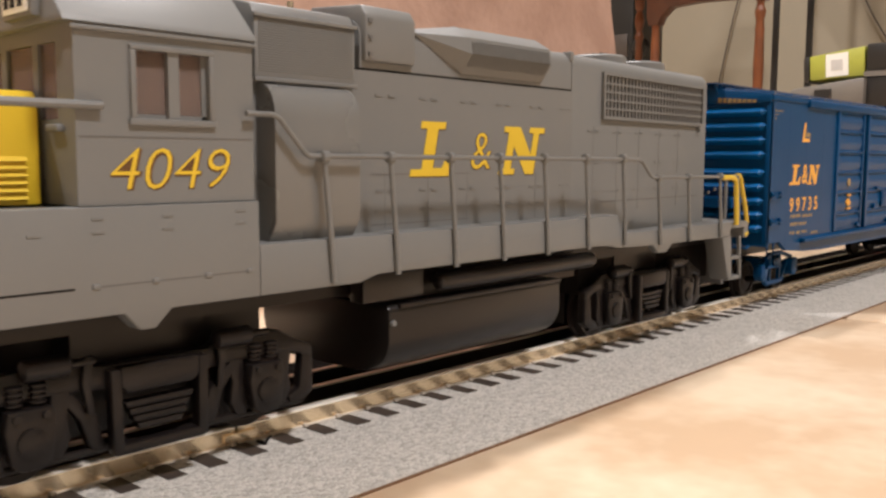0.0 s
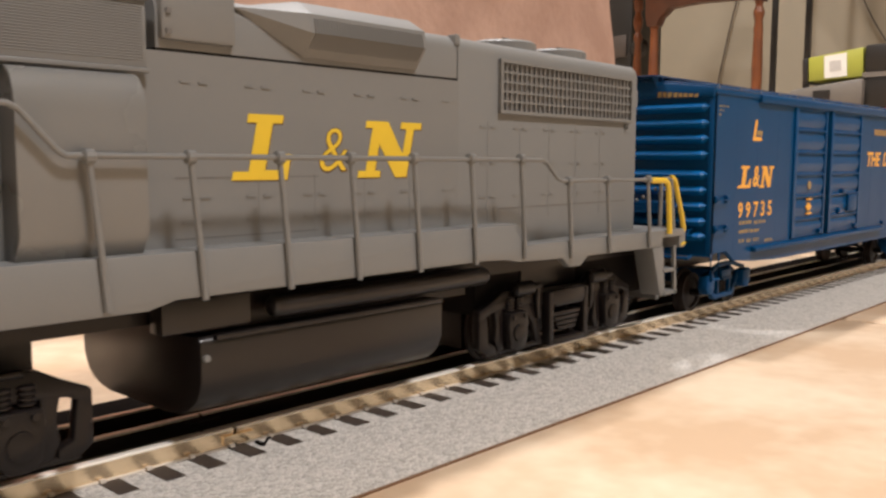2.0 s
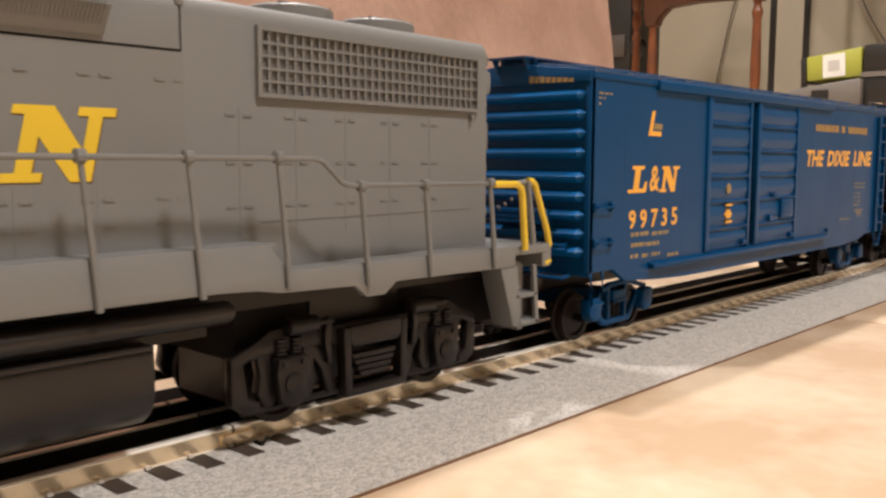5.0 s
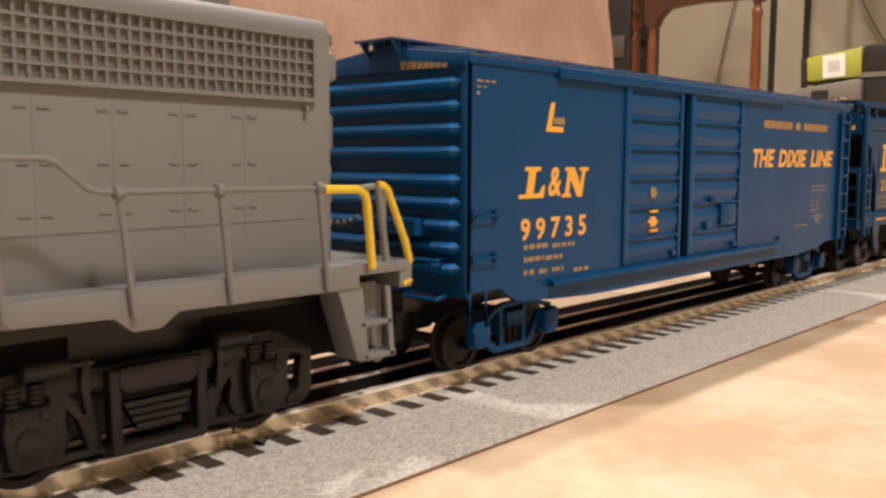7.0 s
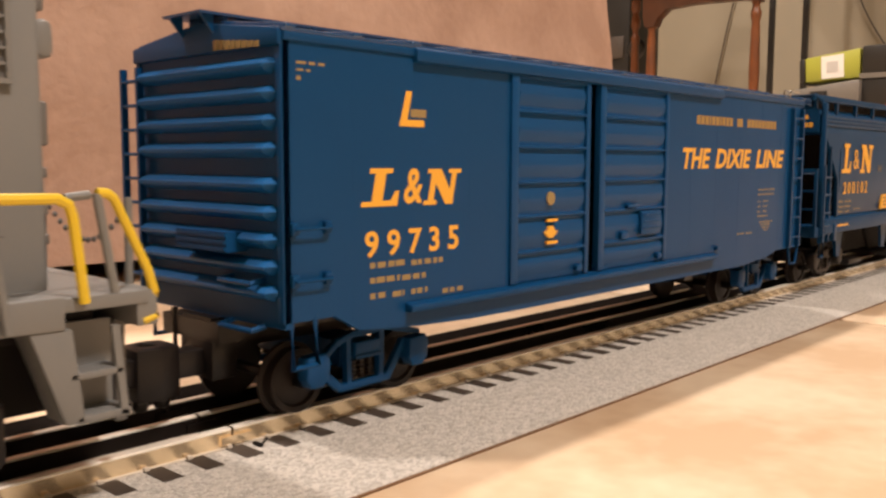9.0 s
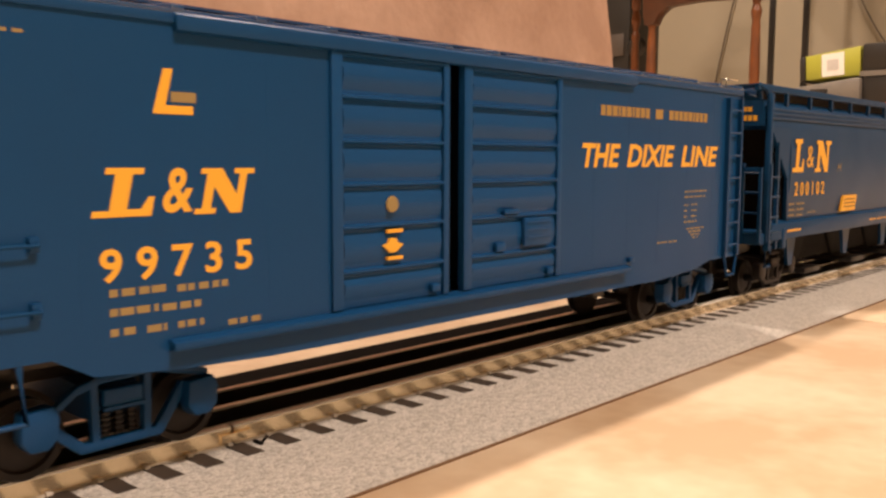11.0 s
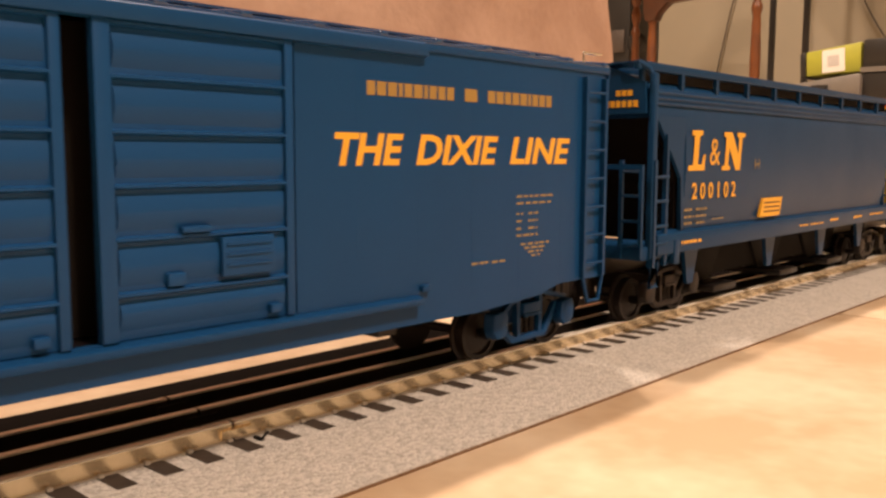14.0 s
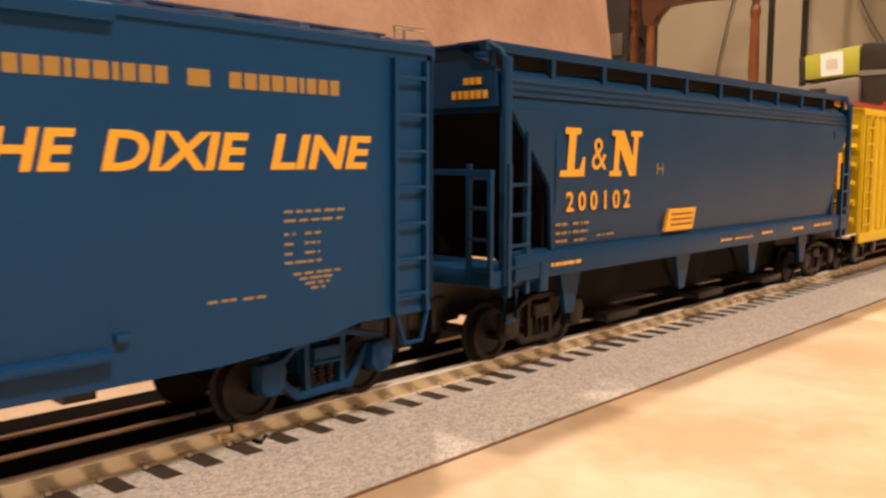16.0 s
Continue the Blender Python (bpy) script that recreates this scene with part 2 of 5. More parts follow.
def lettering(name, body, box, y, material, parent, shear=0.0, bold=0.0, label="", depth=0.05, axis="y"):
    """Writing on a side that faces the lens: box is x0, x1, z0, z1 (for axis x: y0, y1, z0, z1 on an end that faces -x)."""
    cu = bpy.data.curves.new(name, "FONT")
    cu.body, cu.size, cu.shear, cu.offset, cu.extrude, cu.resolution_u = body, 1.0, shear, bold, 0.02, 3
    tmp = bpy.data.objects.new("letters", cu)
    me = bpy.data.meshes.new_from_object(tmp)
    bpy.data.objects.remove(tmp)
    xs, ys = [v.co.x for v in me.vertices], [v.co.y for v in me.vertices]
    a, b, c, d = box
    o = ORIGIN[parent.name]
    for v in me.vertices:
        u = a + (v.co.x - min(xs)) / (max(xs) - min(xs)) * (b - a)
        w = c + (v.co.y - min(ys)) / (max(ys) - min(ys)) * (d - c)
        p = Vector((u, y - (depth if v.co.z > 0 else 0), w)) if axis == "y" else Vector((y - (depth if v.co.z > 0 else 0), u, w))
        if DRAWN[0]:
            p.x += DRAWN[0](p.x)
        v.co = (p - o) * MM
    me.materials.clear()
    me.materials.append(material)
    if len(body.replace(" ", "")) < 2 or name.endswith("shadow"):
        ob = new(name, me)
        ob.parent = parent
        ORIGIN[ob.name] = o
        return tagged(ob, label)
    # one mesh a letter, under an Empty for the whole line
    line = new(name)
    line.empty_display_size = 0.002
    line.parent = parent
    ORIGIN[line.name] = o
    bm = bmesh.new()
    bm.from_mesh(me)
    bm.verts.index_update()
    left = set(bm.verts)
    while left:
        seed = left.pop()
        group, todo = {seed}, [seed]
        while todo:
            for e in todo.pop().link_edges:
                for w in e.verts:
                    if w not in group:
                        group.add(w)
                        todo.append(w)
        left -= group
        one = bm.copy()
        keep = {v.index for v in group}
        bmesh.ops.delete(one, geom=[v for v in one.verts if v.index not in keep], context="VERTS")
        lm = bpy.data.meshes.new("letter")
        one.to_mesh(lm)
        one.free()
        lm.materials.append(material)
        lt = new("letter", lm)
        lt.parent = line
    bm.free()
    return tagged(line, label)


SLAB_L = [(0, 0), (1, 0), (1, 0.40), (0.90, 0.40), (0.80, 0.15), (0.56, 0.15), (0.56, 0.87), (0.74, 0.87), (0.74, 1), (0.10, 1), (0.10, 0.87), (0.27, 0.87), (0.27, 0.13), (0, 0.13)]
SLAB_N = [(0, 0), (0.38, 0), (0.38, 0.12), (0.28, 0.12), (0.28, 0.60), (0.66, 0), (0.87, 0), (0.87, 0.88), (1, 0.88), (1, 1), (0.62, 1), (0.62, 0.88), (0.73, 0.88), (0.73, 0.42), (0.38, 1), (0, 1), (0, 0.88), (0.12, 0.88), (0.12, 0.12), (0, 0.12)]


def slab_mark(name, glyph, x0, x1, z0, z1, y, lean, material, parent, rim=None):
    """A slab-shaped emblem mark, leaning forward, with a thin dark rim behind it where the paint has one."""
    def outline(grow):
        pts = []
        for u, w in glyph:
            gx, gz = x0 + u * (x1 - x0 - lean), z0 + w * (z1 - z0)
            pts.append((gx + lean * w + grow, gz - grow))
        return pts
    ob = part(name, Shape().prism(outline(0), "y", y - 0.07, y), material, parent)
    if rim:
        part("emblem_shadow", Shape().prism(outline(0.16), "y", y - 0.035, y + 0.01), rim, ob)
    return ob


def bars(name, rows, y, material, parent):
    """Stencil lines too small to read: rows of (x0, x1, z, height)."""
    for x0, x1, z, h in rows:
        x = x0
        while x < x1 - 0.2:
            w = random.uniform(0.7, 1.9)
            part(name, Shape().box(x, min(x + w, x1), y - 0.04, y, z + 0.1 * h, z + 0.85 * h), material, parent)
            x += w + random.uniform(0.25, 0.7)


# ---------------------------------------------------------------- room
def room():
    tiles, gap = 330.0, 1.8
    floor = solid("floor", Shape().box(-2600, 3000, -2600, 3000, FLOOR - 40, FLOOR - 0.7), GROUT, "brown grout bed under large cream stone floor tiles", "floor", kind="structure")
    s = Shape().box(-tiles / 2 + gap / 2, tiles / 2 - gap / 2, -tiles / 2 + gap / 2, tiles / 2 - gap / 2, FLOOR - 8, FLOOR)
    me = finish(s, "tile", TILE, (0, 0, FLOOR), 1.2)
    for i in range(-7, 9):
        for j in range(-7, 9):
            t = new("tile", me)
            t.parent = floor
            t.location = ((235.2 + (i + 0.5) * tiles) * MM, (116 + (j + 0.5) * tiles) * MM, 0)
    for name, b in (("wall_east", (2400, 2500, -2500, 2900)), ("wall_west", (-2600, -2500, -2500, 2900)), ("wall_north", (-2500, 2400, 2800, 2900)), ("wall_south", (-2500, 2400, -2600, -2500))):
        solid(name, Shape().box(*b, FLOOR, 2400), WALL, "plain beige painted wall of the room", "wall", kind="structure")
    solid("ceiling", Shape().box(-2600, 2500, -2600, 2900, 2401, 2480), CEIL, "plain white painted ceiling", "ceiling", kind="structure")


def sofa():
    """A low suede sofa seat behind the track, with soft bulges and creases, its front along the track."""
    so = thing("sofa", (0, 480, FLOOR), "low pinkish tan suede sofa seat with soft creases, on the tiles", "sofa")
    bm = bmesh.new()
    bmesh.ops.create_cube(bm, size=1)
    bmesh.ops.subdivide_edges(bm, edges=bm.edges, cuts=40, use_grid_fill=True)
    for v in bm.verts:
        x, y, z = v.co * 2
        k = 1 - 0.03 * abs(x) ** 10 * abs(y) ** 10
        p = Vector((520 * x * k, 215 * y * k, 95 * z * (1 - 0.06 * (abs(x) ** 8 + abs(y) ** 8))))
        out = Vector((x ** 7, y ** 5, 0.6 * z ** 5))
        out = out.normalized() if out.length > 0 else Vector((0, 0, 1))
        crease = noise.noise(Vector((p.x * 0.012, p.y * 0.012, p.z * 0.03)))
        p += out * (noise.noise(p * 0.01) * 7 + crease * 4 + 5 * (1 - z * z))
        v.co = p + Vector((-74, 482, FLOOR + 97))
    s = Shape()
    s.bm.free()
    s.bm = bm
    part("seat_side", s, SUEDE, so)
    piping = [(-620 + i * 26.0, 262 + noise.noise(Vector((i * 0.3, 0, 0))) * 3, FLOOR + 186) for i in range(40)]
    part("piping", Shape().tube(piping, 2.2), SUEDE, so)


def turned_leg(x, y, top, r, lean=0.0):
    prof = [(0.62, 0.0), (0.80, 0.03), (0.80, 0.05), (0.55, 0.07), (0.62, 0.10), (0.80, 0.30), (1.0, 0.55), (0.82, 0.72), (0.72, 0.76), (1.02, 0.785), (1.02, 0.80), (0.66, 0.815), (0.66, 0.83), (1.08, 0.86), (1.12, 0.89), (0.70, 0.925), (0.70, 0.935), (1.1, 0.95), (1.1, 1.0)]
    return Shape().lathe([(r * a, FLOOR + (top - FLOOR) * h) for a, h in prof], (x, y, 0), n=20)


def side_table():
    tb = thing("side_table", (1620, 830, FLOOR), "orange-brown wooden side table with turned legs and a shaped apron", "table")
    for x, y in ((1500, 851), (1500, 651), (1640, 968), (1700, 738)):
        part("leg", turned_leg(x, y, 330, 9.0), WOOD, tb, "turned wooden leg")
    ap = [(641, 400), (641, 271), (672, 278), (760, 281), (815, 278), (834, 262), (840, 248), (860, 248), (864, 266), (866, 400)]
    part("apron", Shape().prism(ap, "x", 1487, 1512), WOOD_D, tb, "dark brown shaped apron", bevel=2)
    part("apron", Shape().box(1514, 1850, 641, 656, 350, 400), WOOD_D, tb, "dark brown shaped apron", bevel=2)
    part("tabletop", Shape().box(1465, 1760, 600, 1000, 400, 425), WOOD_D, tb, bevel=5)


def metal_rack():
    rk = thing("metal_rack", (1900, 740, FLOOR), "black metal shelf rack with thin square posts", "shelf")
    for x, y in ((1900, 789), (1900, 717), (2200, 914), (2200, 830)):
        part("post", Shape().box(x - 5, x + 5, y - 6, y + 6, FLOOR, 1100), IRON, rk, bevel=1.5)
    part("shelf", Shape().prism([(1890, 708), (1890, 798), (2210, 925), (2210, 820)], "z", 520, 535), IRON, rk, bevel=2)
    part("shelf", Shape().prism([(1890, 708), (1890, 798), (2210, 925), (2210, 820)], "z", 900, 915), IRON, rk, bevel=2)


def stacked_boxes():
    g = "things piled by the wall"
    st = solid("storage_bin", Shape().box(1490, 1800, 180, 640, FLOOR, 84), IRON, "large black storage bin on the floor", "bin", g, bevel=6, origin=(1600, 400, FLOOR))
    gb = thing("grey_case", (1560, 500, 84), "grey plastic case lying on the black bin", "case", g)
    part("body", Shape().prism([(470, 86), (600, 86), (585, 117), (478, 130), (470, 130)], "x", 1480, 1640), GREYBOX, gb, bevel=4)
    part("clasp", Shape().box(1475, 1480.5, 520, 545, 100, 114), IRON, gb)
    lb = thing("lime_box", (1560, 510, 131), "lime green cardboard box with a white paper label, black ends", "box", g)
    part("carton", Shape().prism([(476, 135), (562, 131), (564, 170), (478, 181)], "x", 1500, 1640), LIME, lb, bevel=1.5)
    part("label", Shape().prism([(501, 137), (536, 135), (538, 171), (503, 174)], "x", 1498.5, 1501), WHITE, lb, "white paper label with a faint grey print")
    part("print", Shape().prism([(510, 146), (528, 145), (529, 162), (511, 163)], "x", 1498, 1498.6), paint("faint_grey_print", (0.55, 0.53, 0.5), 0.6), lb)
    part("end_cap", Shape().prism([(563, 130), (572, 129), (574, 168), (565, 170)], "x", 1500, 1640), IRON, lb, bevel=1)
    bb = thing("black_box", (1560, 420, 131), "black box beside the lime green one", "box", g)
    part("body", Shape().box(1490, 1640, 330, 472, 84, 132), IRON, bb, bevel=4)
    part("lid", Shape().box(1495, 1640, 330, 474, 140, 184), IRON, bb, bevel=4)
    part("strip", Shape().box(1488, 1640, 330, 474, 132, 140), GREYBOX, bb)
    solid("red_bag", Shape().lathe([(18, 0), (34, 12), (36, 40), (24, 62), (8, 66)], (1470, 404, 26), n=16), RED, "small red plastic bundle among the boxes", "bag", g, origin=(1470, 404, 26))
    solid("bag_stand", Shape().box(1430, 1486, 370, 440, FLOOR, 26), IRON, "black box under the red bundle", "box", g, bevel=3, origin=(1462, 424, FLOOR))
    dk = thing("loudspeaker", (1700, 1060, FLOOR), "dark upright cabinet standing behind the sofa", "cabinet")
    part("cabinet", Shape().box(1690, 1820, 1013, 1160, FLOOR, 620), IRON, dk, bevel=5)
    part("cap", Shape().lathe([(16, -6), (22, 0), (16, 8)], (1687, 993, 238), axis="x"), IRON, dk)
    part("front_panel", Shape().box(1686, 1690.5, 1024, 1066, 222, 269), paint("dim_grey_panel", (0.075, 0.06, 0.05), 0.5), dk, bevel=1)


def hanging_cords():
    def sag(a, b, c):
        return [tuple((1 - t) ** 2 * np.array(a) + 2 * t * (1 - t) * np.array(c) + t * t * np.array(b)) for t in [i / 14 for i in range(15)]]
    solid("power_cord", Shape().tube(sag((2390, 1055, 620), (2388, 1180, FLOOR + 4), (2390, 1160, 260)), 2.1), CORD, "dark power cord hanging down the wall", "cord", "cords", origin=(2390, 1100, FLOOR))
    solid("power_cord", Shape().tube(sag((2390, 800, 520), (2388, 560, 120), (2390, 770, 330)), 2.1), CORD, "dark power cord hanging down the wall", "cord", "cords", origin=(2390, 700, FLOOR))


def ceiling_fixture(x, y):
    f = thing("ceiling_lamp", (x, y, 2400), "round ceiling lamp with a frosted glass dome", "lamp", "ceiling lamps")
    part("base", Shape().lathe([(150, 2399), (150, 2380), (140, 2376)], (x, y, 0), n=28), WHITE, f)
    part("dome", Shape().lathe([(138, 2375), (120, 2340), (80, 2312), (20, 2300)], (x, y, 0), n=28), LAMPGLOW, f)


# ---------------------------------------------------------------- track
def track():
    top = RAIL - 2.66
    prof = [(76.9, FLOOR + 0.02), (76.9, top - 0.05), (77.1, top), (131.8, top), (132, FLOOR + 0.02)]
    solid("roadbed", Shape().prism(prof, "x", -500, 2200), BALLAST, "grey gritty roadbed sheet lying flat on the tiles", "roadbed", kind="structure", origin=(0, YC, FLOOR))
    solid("roadbed_edge", Shape().box(-500, 2200, 76.45, 76.89, FLOOR + 0.02, top - 0.08), CORK, "thin brown cut edge of the roadbed sheet", "roadbed", kind="structure", origin=(0, 77, FLOOR))
    # black strip added for the shaded band beyond the far rail
    solid("shade_strip", Shape().box(-500, 2200, 127.6, 134.4, FLOOR + 0.05, -39.1), SHADE_BLACK, "added black strip for the shaded bed beyond the far rail", "strip", kind="structure", bevel=0.3, origin=(0, 130, FLOOR))
    tr = thing("track", (0, YC, FLOOR), "three-rail model railway track of bright rails on dark brown ties", "track", kind="structure")
    joint = 68.7
    for side, y in (("near", YC - 8.3), ("middle", YC + 0.4), ("far", YC + 8.9)):
        half = [(0.60, -2.62), (0.60, -0.50), (0.63, -0.40), (0.63, -0.12), (0.55, 0)]
        prof = half + [(-p, q) for p, q in half[::-1]]
        for a, b in ((-500, joint - 0.25), (joint + 0.25, 2200)):
            rail = part("rail", Shape().prism([(y + p, RAIL + q) for p, q in prof], "x", a, b), NICKEL if side == "near" else DARKRAIL, tr)
            part("rail_head", Shape().prism([(y + p, RAIL + q) for p, q in ((-0.66, -0.26), (0.66, -0.26), (0.66, -0.1), (0.54, 0.04), (-0.54, 0.04), (-0.66, -0.1))], "x", a, b), RAILTOP, rail, "polished rail head")
            part("rail_foot", Shape().prism([(y - 1.05, RAIL - 2.62), (y - 1.0, RAIL - 2.50), (y - 0.61, RAIL - 2.42), (y - 0.61, RAIL - 2.62)], "x", a, b), DUST, rail, "dusty rail foot")
        part("rail_joiner", Shape().box(joint - 2.0, joint + 3.0, y - 0.95, y - 0.6, RAIL - 2.2, RAIL - 1.0), NICKEL if side == "near" else DARKRAIL, tr)
    part("track_clip", Shape().box(joint + 2.3, joint + 2.8, YC - 12.2, YC - 10.4, RAIL - 2.6, RAIL - 2.2).tube([(joint + 2.6, YC - 12.0, RAIL - 2.4), (joint + 3.0, YC - 12.4, RAIL - 1.7), (joint + 3.5, YC - 12.2, RAIL - 1.5)], 0.2), SEAM_SHADE, tr, "small dark joiner clip")
    # dark sheets laid over the ballast for the shade under the train
    part("bed_shade_sheet", Shape().box(-500, 2200, YC - 7.6, YC + 8.2, RAIL - 2.9, RAIL - 2.64), BED_SHADE, tr, "brown sheet for the shaded bed between the rails")
    part("far_shade_sheet", Shape().box(-500, 2200, YC + 9.6, YC + 15.6, RAIL - 2.9, RAIL - 2.46), SHADE_BLACK, tr, "black sheet for the shaded bed past the far rail")
    pitch, wide = 6.3, 2.9
    tie = Shape().prism([(-wide / 2, -3.6), (wide / 2, -3.6), (wide / 2 - 0.1, -2.55), (-wide / 2 + 0.1, -2.55)], "y", -14.6, 14.6)
    me = finish(tie, "tie", TIE, (0, 0, 0))
    spike = finish(Shape().prism([(-9.75, -2.56), (-9.65, -2.2), (-9.1, -2.15), (-8.9, -2.56)], "x", -1.15, -0.45), "rail_spike", DUST, (0, 0, 0))
    for i in range(-35, 264):
        t = new("tie", me)
        t.parent = tr
        t.location = ((68.7 + i * pitch + random.uniform(-0.12, 0.12)) * MM, 0, (RAIL - FLOOR + random.uniform(-0.05, 0.05)) * MM)
        t.rotation_euler = (0, 0, random.uniform(-0.012, 0.012))
        if -12 <= i < 45:
            sp = new("rail_spike", spike)
            sp.parent = tr
            sp.location = t.location


# ---------------------------------------------------------------- rolling parts
WHEELS = []


def wheelset(car, x, r, group_y=8.6):
    """One axle with its two flanged wheels; it turns on its own axis."""
    ob = new("wheelset")
    ob.empty_display_size = 0.005
    ob.parent = car
    at = Vector((x, YC, RAIL + r))
    ob.location = (at - ORIGIN[car.name]) * MM
    ORIGIN[ob.name] = at
    for sgn in (-1, 1):
        y = YC + sgn * group_y
        w = [(0.25 * r, -1.1), (0.45 * r, -1.15), (0.75 * r, -0.75), (0.80 * r, -1.2), (r * 0.985, -1.2), (r, 0.6), (r + 0.75, 0.75), (r + 0.75, 1.25), (0.78 * r, 1.25), (0.3 * r, 0.9)]
        prof = [(a, b * -sgn) for a, b in w] if sgn > 0 else w
        s = Shape().lathe(prof, (x, y, RAIL + r), "y", 28)
        for k in range(4):
            q = math.pi / 2 * k
            s.lathe([(0.28, -0.9), (0.28, -1.02)], (x + 0.58 * r * math.cos(q), y, RAIL + r + 0.58 * r * math.sin(q)), "y", 6)
        part("wheel", s, RUST, ob)
    part("axle", Shape().tube([(x, YC - 12.5, RAIL + r), (x, YC + 12.5, RAIL + r)], 0.9, 10), BLACK, ob)
    WHEELS.append((ob, r))


def coupler(car, x, way):
    """A knuckle coupler that reaches from x along way."""
    s = Shape().box(*span(x - 2 * way, x + 2.2 * way), YC - 4.2, YC + 4.2, -31.6, -25.2).box(*span(x, x + 7 * way), YC - 1.9, YC + 1.9, -31.0, -27.2)
    a = x + 6.4 * way
    pts = [(a, YC - 2.6), (a + 3.4 * way, YC - 3.4), (a + 4.4 * way, YC - 1.2), (a + 2.0 * way, YC - 0.5), (a + 2.0 * way, YC + 1.2), (a + 3.8 * way, YC + 2.0), (a + 3.4 * way, YC + 3.4), (a, YC + 2.6)]
    s.prism(pts, "z", -33.2, -25.8)
    s.lathe([(0.9, -35.0), (1.2, -34.4), (1.2, -33.2)], (a + 1.6 * way, YC, 0), "z", 10)
    part("coupler", s, BLACK, car, "black knuckle coupler", bevel=0.25)


def both(f):
    """Runs f for the near and the far side of a car; f gets a function that gives y for a distance from the middle."""
    for sgn in (-1, 1):
        f(lambda d, sgn=sgn: YC + sgn * d)


def span(a, b):
    return (a, b) if a < b else (b, a)


# ---------------------------------------------------------------- locomotive
def loco_truck(lo, xc):
    tk = part("truck", Shape().box(xc - 21, xc + 21, YC - 6, YC + 6, -34.6, -20).box(xc - 9, xc + 9, YC - 10.4, YC + 10.4, -27, -20), BLACK, lo, "black two-axle power truck")

    def side(y):
        a, b = span(y(12.0), y(13.8))      # the cast frame
        c, d = span(y(13.4), y(15.4))      # what stands proud of it
        arch = [(-24.6, -28.6), (-24.6, -26.6), (-21.4, -25.2), (-18.6, -23.6), (-10.0, -23.0), (-7.4, -24.4), (7.4, -24.4), (10.0, -23.0), (18.6, -23.6), (21.4, -25.2), (24.6, -26.6), (24.6, -28.6),
                (21.6, -27.2), (19.4, -27.0), (11.4, -26.8), (7.0, -27.2), (-7.0, -27.2), (-11.4, -26.8), (-19.4, -27.0), (-21.6, -27.2)]
        part("side_frame", Shape().prism([(xc + u, z) for u, z in arch], "y", a, b), BLACK, tk, "cast arch of the side frame", bevel=0.3)
        for e in (-1, 1):
            link = [(24.6, -28.0), (22.8, -27.4), (22.2, -32.4), (20.4, -33.2), (20.4, -34.4), (23.2, -34.2), (24.6, -33.2)]
            part("end_link", Shape().prism([(xc + e * u, z) for u, z in link], "y", a, b), BLACK, tk, bevel=0.25)
            x = xc + e * 15.7
            for k in (-1, 1):
                leg = [(2.9, -26.4), (5.2, -26.4), (4.6, -29.6), (5.0, -32.2), (4.0, -34.2), (2.5, -34.2), (2.7, -30.0)]
                part("pedestal", Shape().prism([(x + k * u, z) for u, z in leg], "y", a, b), BLACK, tk, bevel=0.25)
                part("bolt", Shape().lathe([(0.45, -0.35), (0.45, 0.35)], (x + k * 1.6, y(15.4), -28.2), "y", 8), BLACK, tk)
            box = [(-2.5, -27.4), (2.5, -27.4), (2.9, -29.6), (2.3, -33.4), (1.2, -34.4), (-1.2, -34.4), (-2.3, -33.4), (-2.9, -29.6)]
            jb = part("journal_box", Shape().prism([(x + u, z) for u, z in box], "y", c, d), BLACK, tk, bevel=0.35)
            part("box_cover", Shape().lathe([(1.7, -0.3), (1.7, 0.25), (1.1, 0.45)] if y(1) > YC else [(1.1, -0.45), (1.7, -0.25), (1.7, 0.3)], (x, y(15.5), -31.2), "y", 16), BLACK, jb)
            part("equaliser_spring", Shape().lathe([(r, i * 0.62 + h) for i in range(4) for r, h in ((0.7, 0), (1.0, 0.16), (1.0, 0.36), (0.7, 0.5))], (x - 1.3, y(13.9), -27.2), "z", 10).lathe([(r, i * 0.62 + h) for i in range(4) for r, h in ((0.7, 0), (1.0, 0.16), (1.0, 0.36), (0.7, 0.5))], (x + 1.3, y(13.9), -27.2), "z", 10), BLACK, tk)
            strut = [(10.4, -27.0), (12.2, -27.0), (9.6, -30.4), (8.4, -34.2), (6.6, -34.2), (7.6, -30.0)]
            part("frame_strut", Shape().prism([(xc + e * u, z) for u, z in strut], "y", a, b), BLACK, tk, bevel=0.25)
            part("brake_cylinder", Shape().lathe([(0.8, -4.2), (1.3, -3.9), (1.3, 1.0), (0.9, 1.3), (0.5, 1.4), (0.5, 4.2)], (xc + e * 12.2, y(14.3), -23.4), "x", 14), BLACK, tk)
            part("brake_lever", Shape().prism([(xc + e * u, z) for u, z in ((8.2, -22.8), (9.2, -22.8), (9.6, -26.0), (9.0, -29.6), (8.2, -29.6), (8.6, -26.0))], "y", *span(y(14.0), y(14.7))), BLACK, tk, bevel=0.15)
            part("hanger", Shape().prism([(xc + e * u, z) for u, z in ((5.2, -24.8), (6.5, -24.8), (6.3, -35.0), (5.0, -35.0))], "y", c, d), BLACK, tk, bevel=0.2)
        part("bolster_end", Shape().prism([(xc - 5.2, -24.6), (xc + 5.2, -24.6), (xc + 5.2, -27.0), (xc + 4.4, -27.8), (xc - 4.4, -27.8), (xc - 5.2, -27.0)], "y", c, d), BLACK, tk, bevel=0.3)
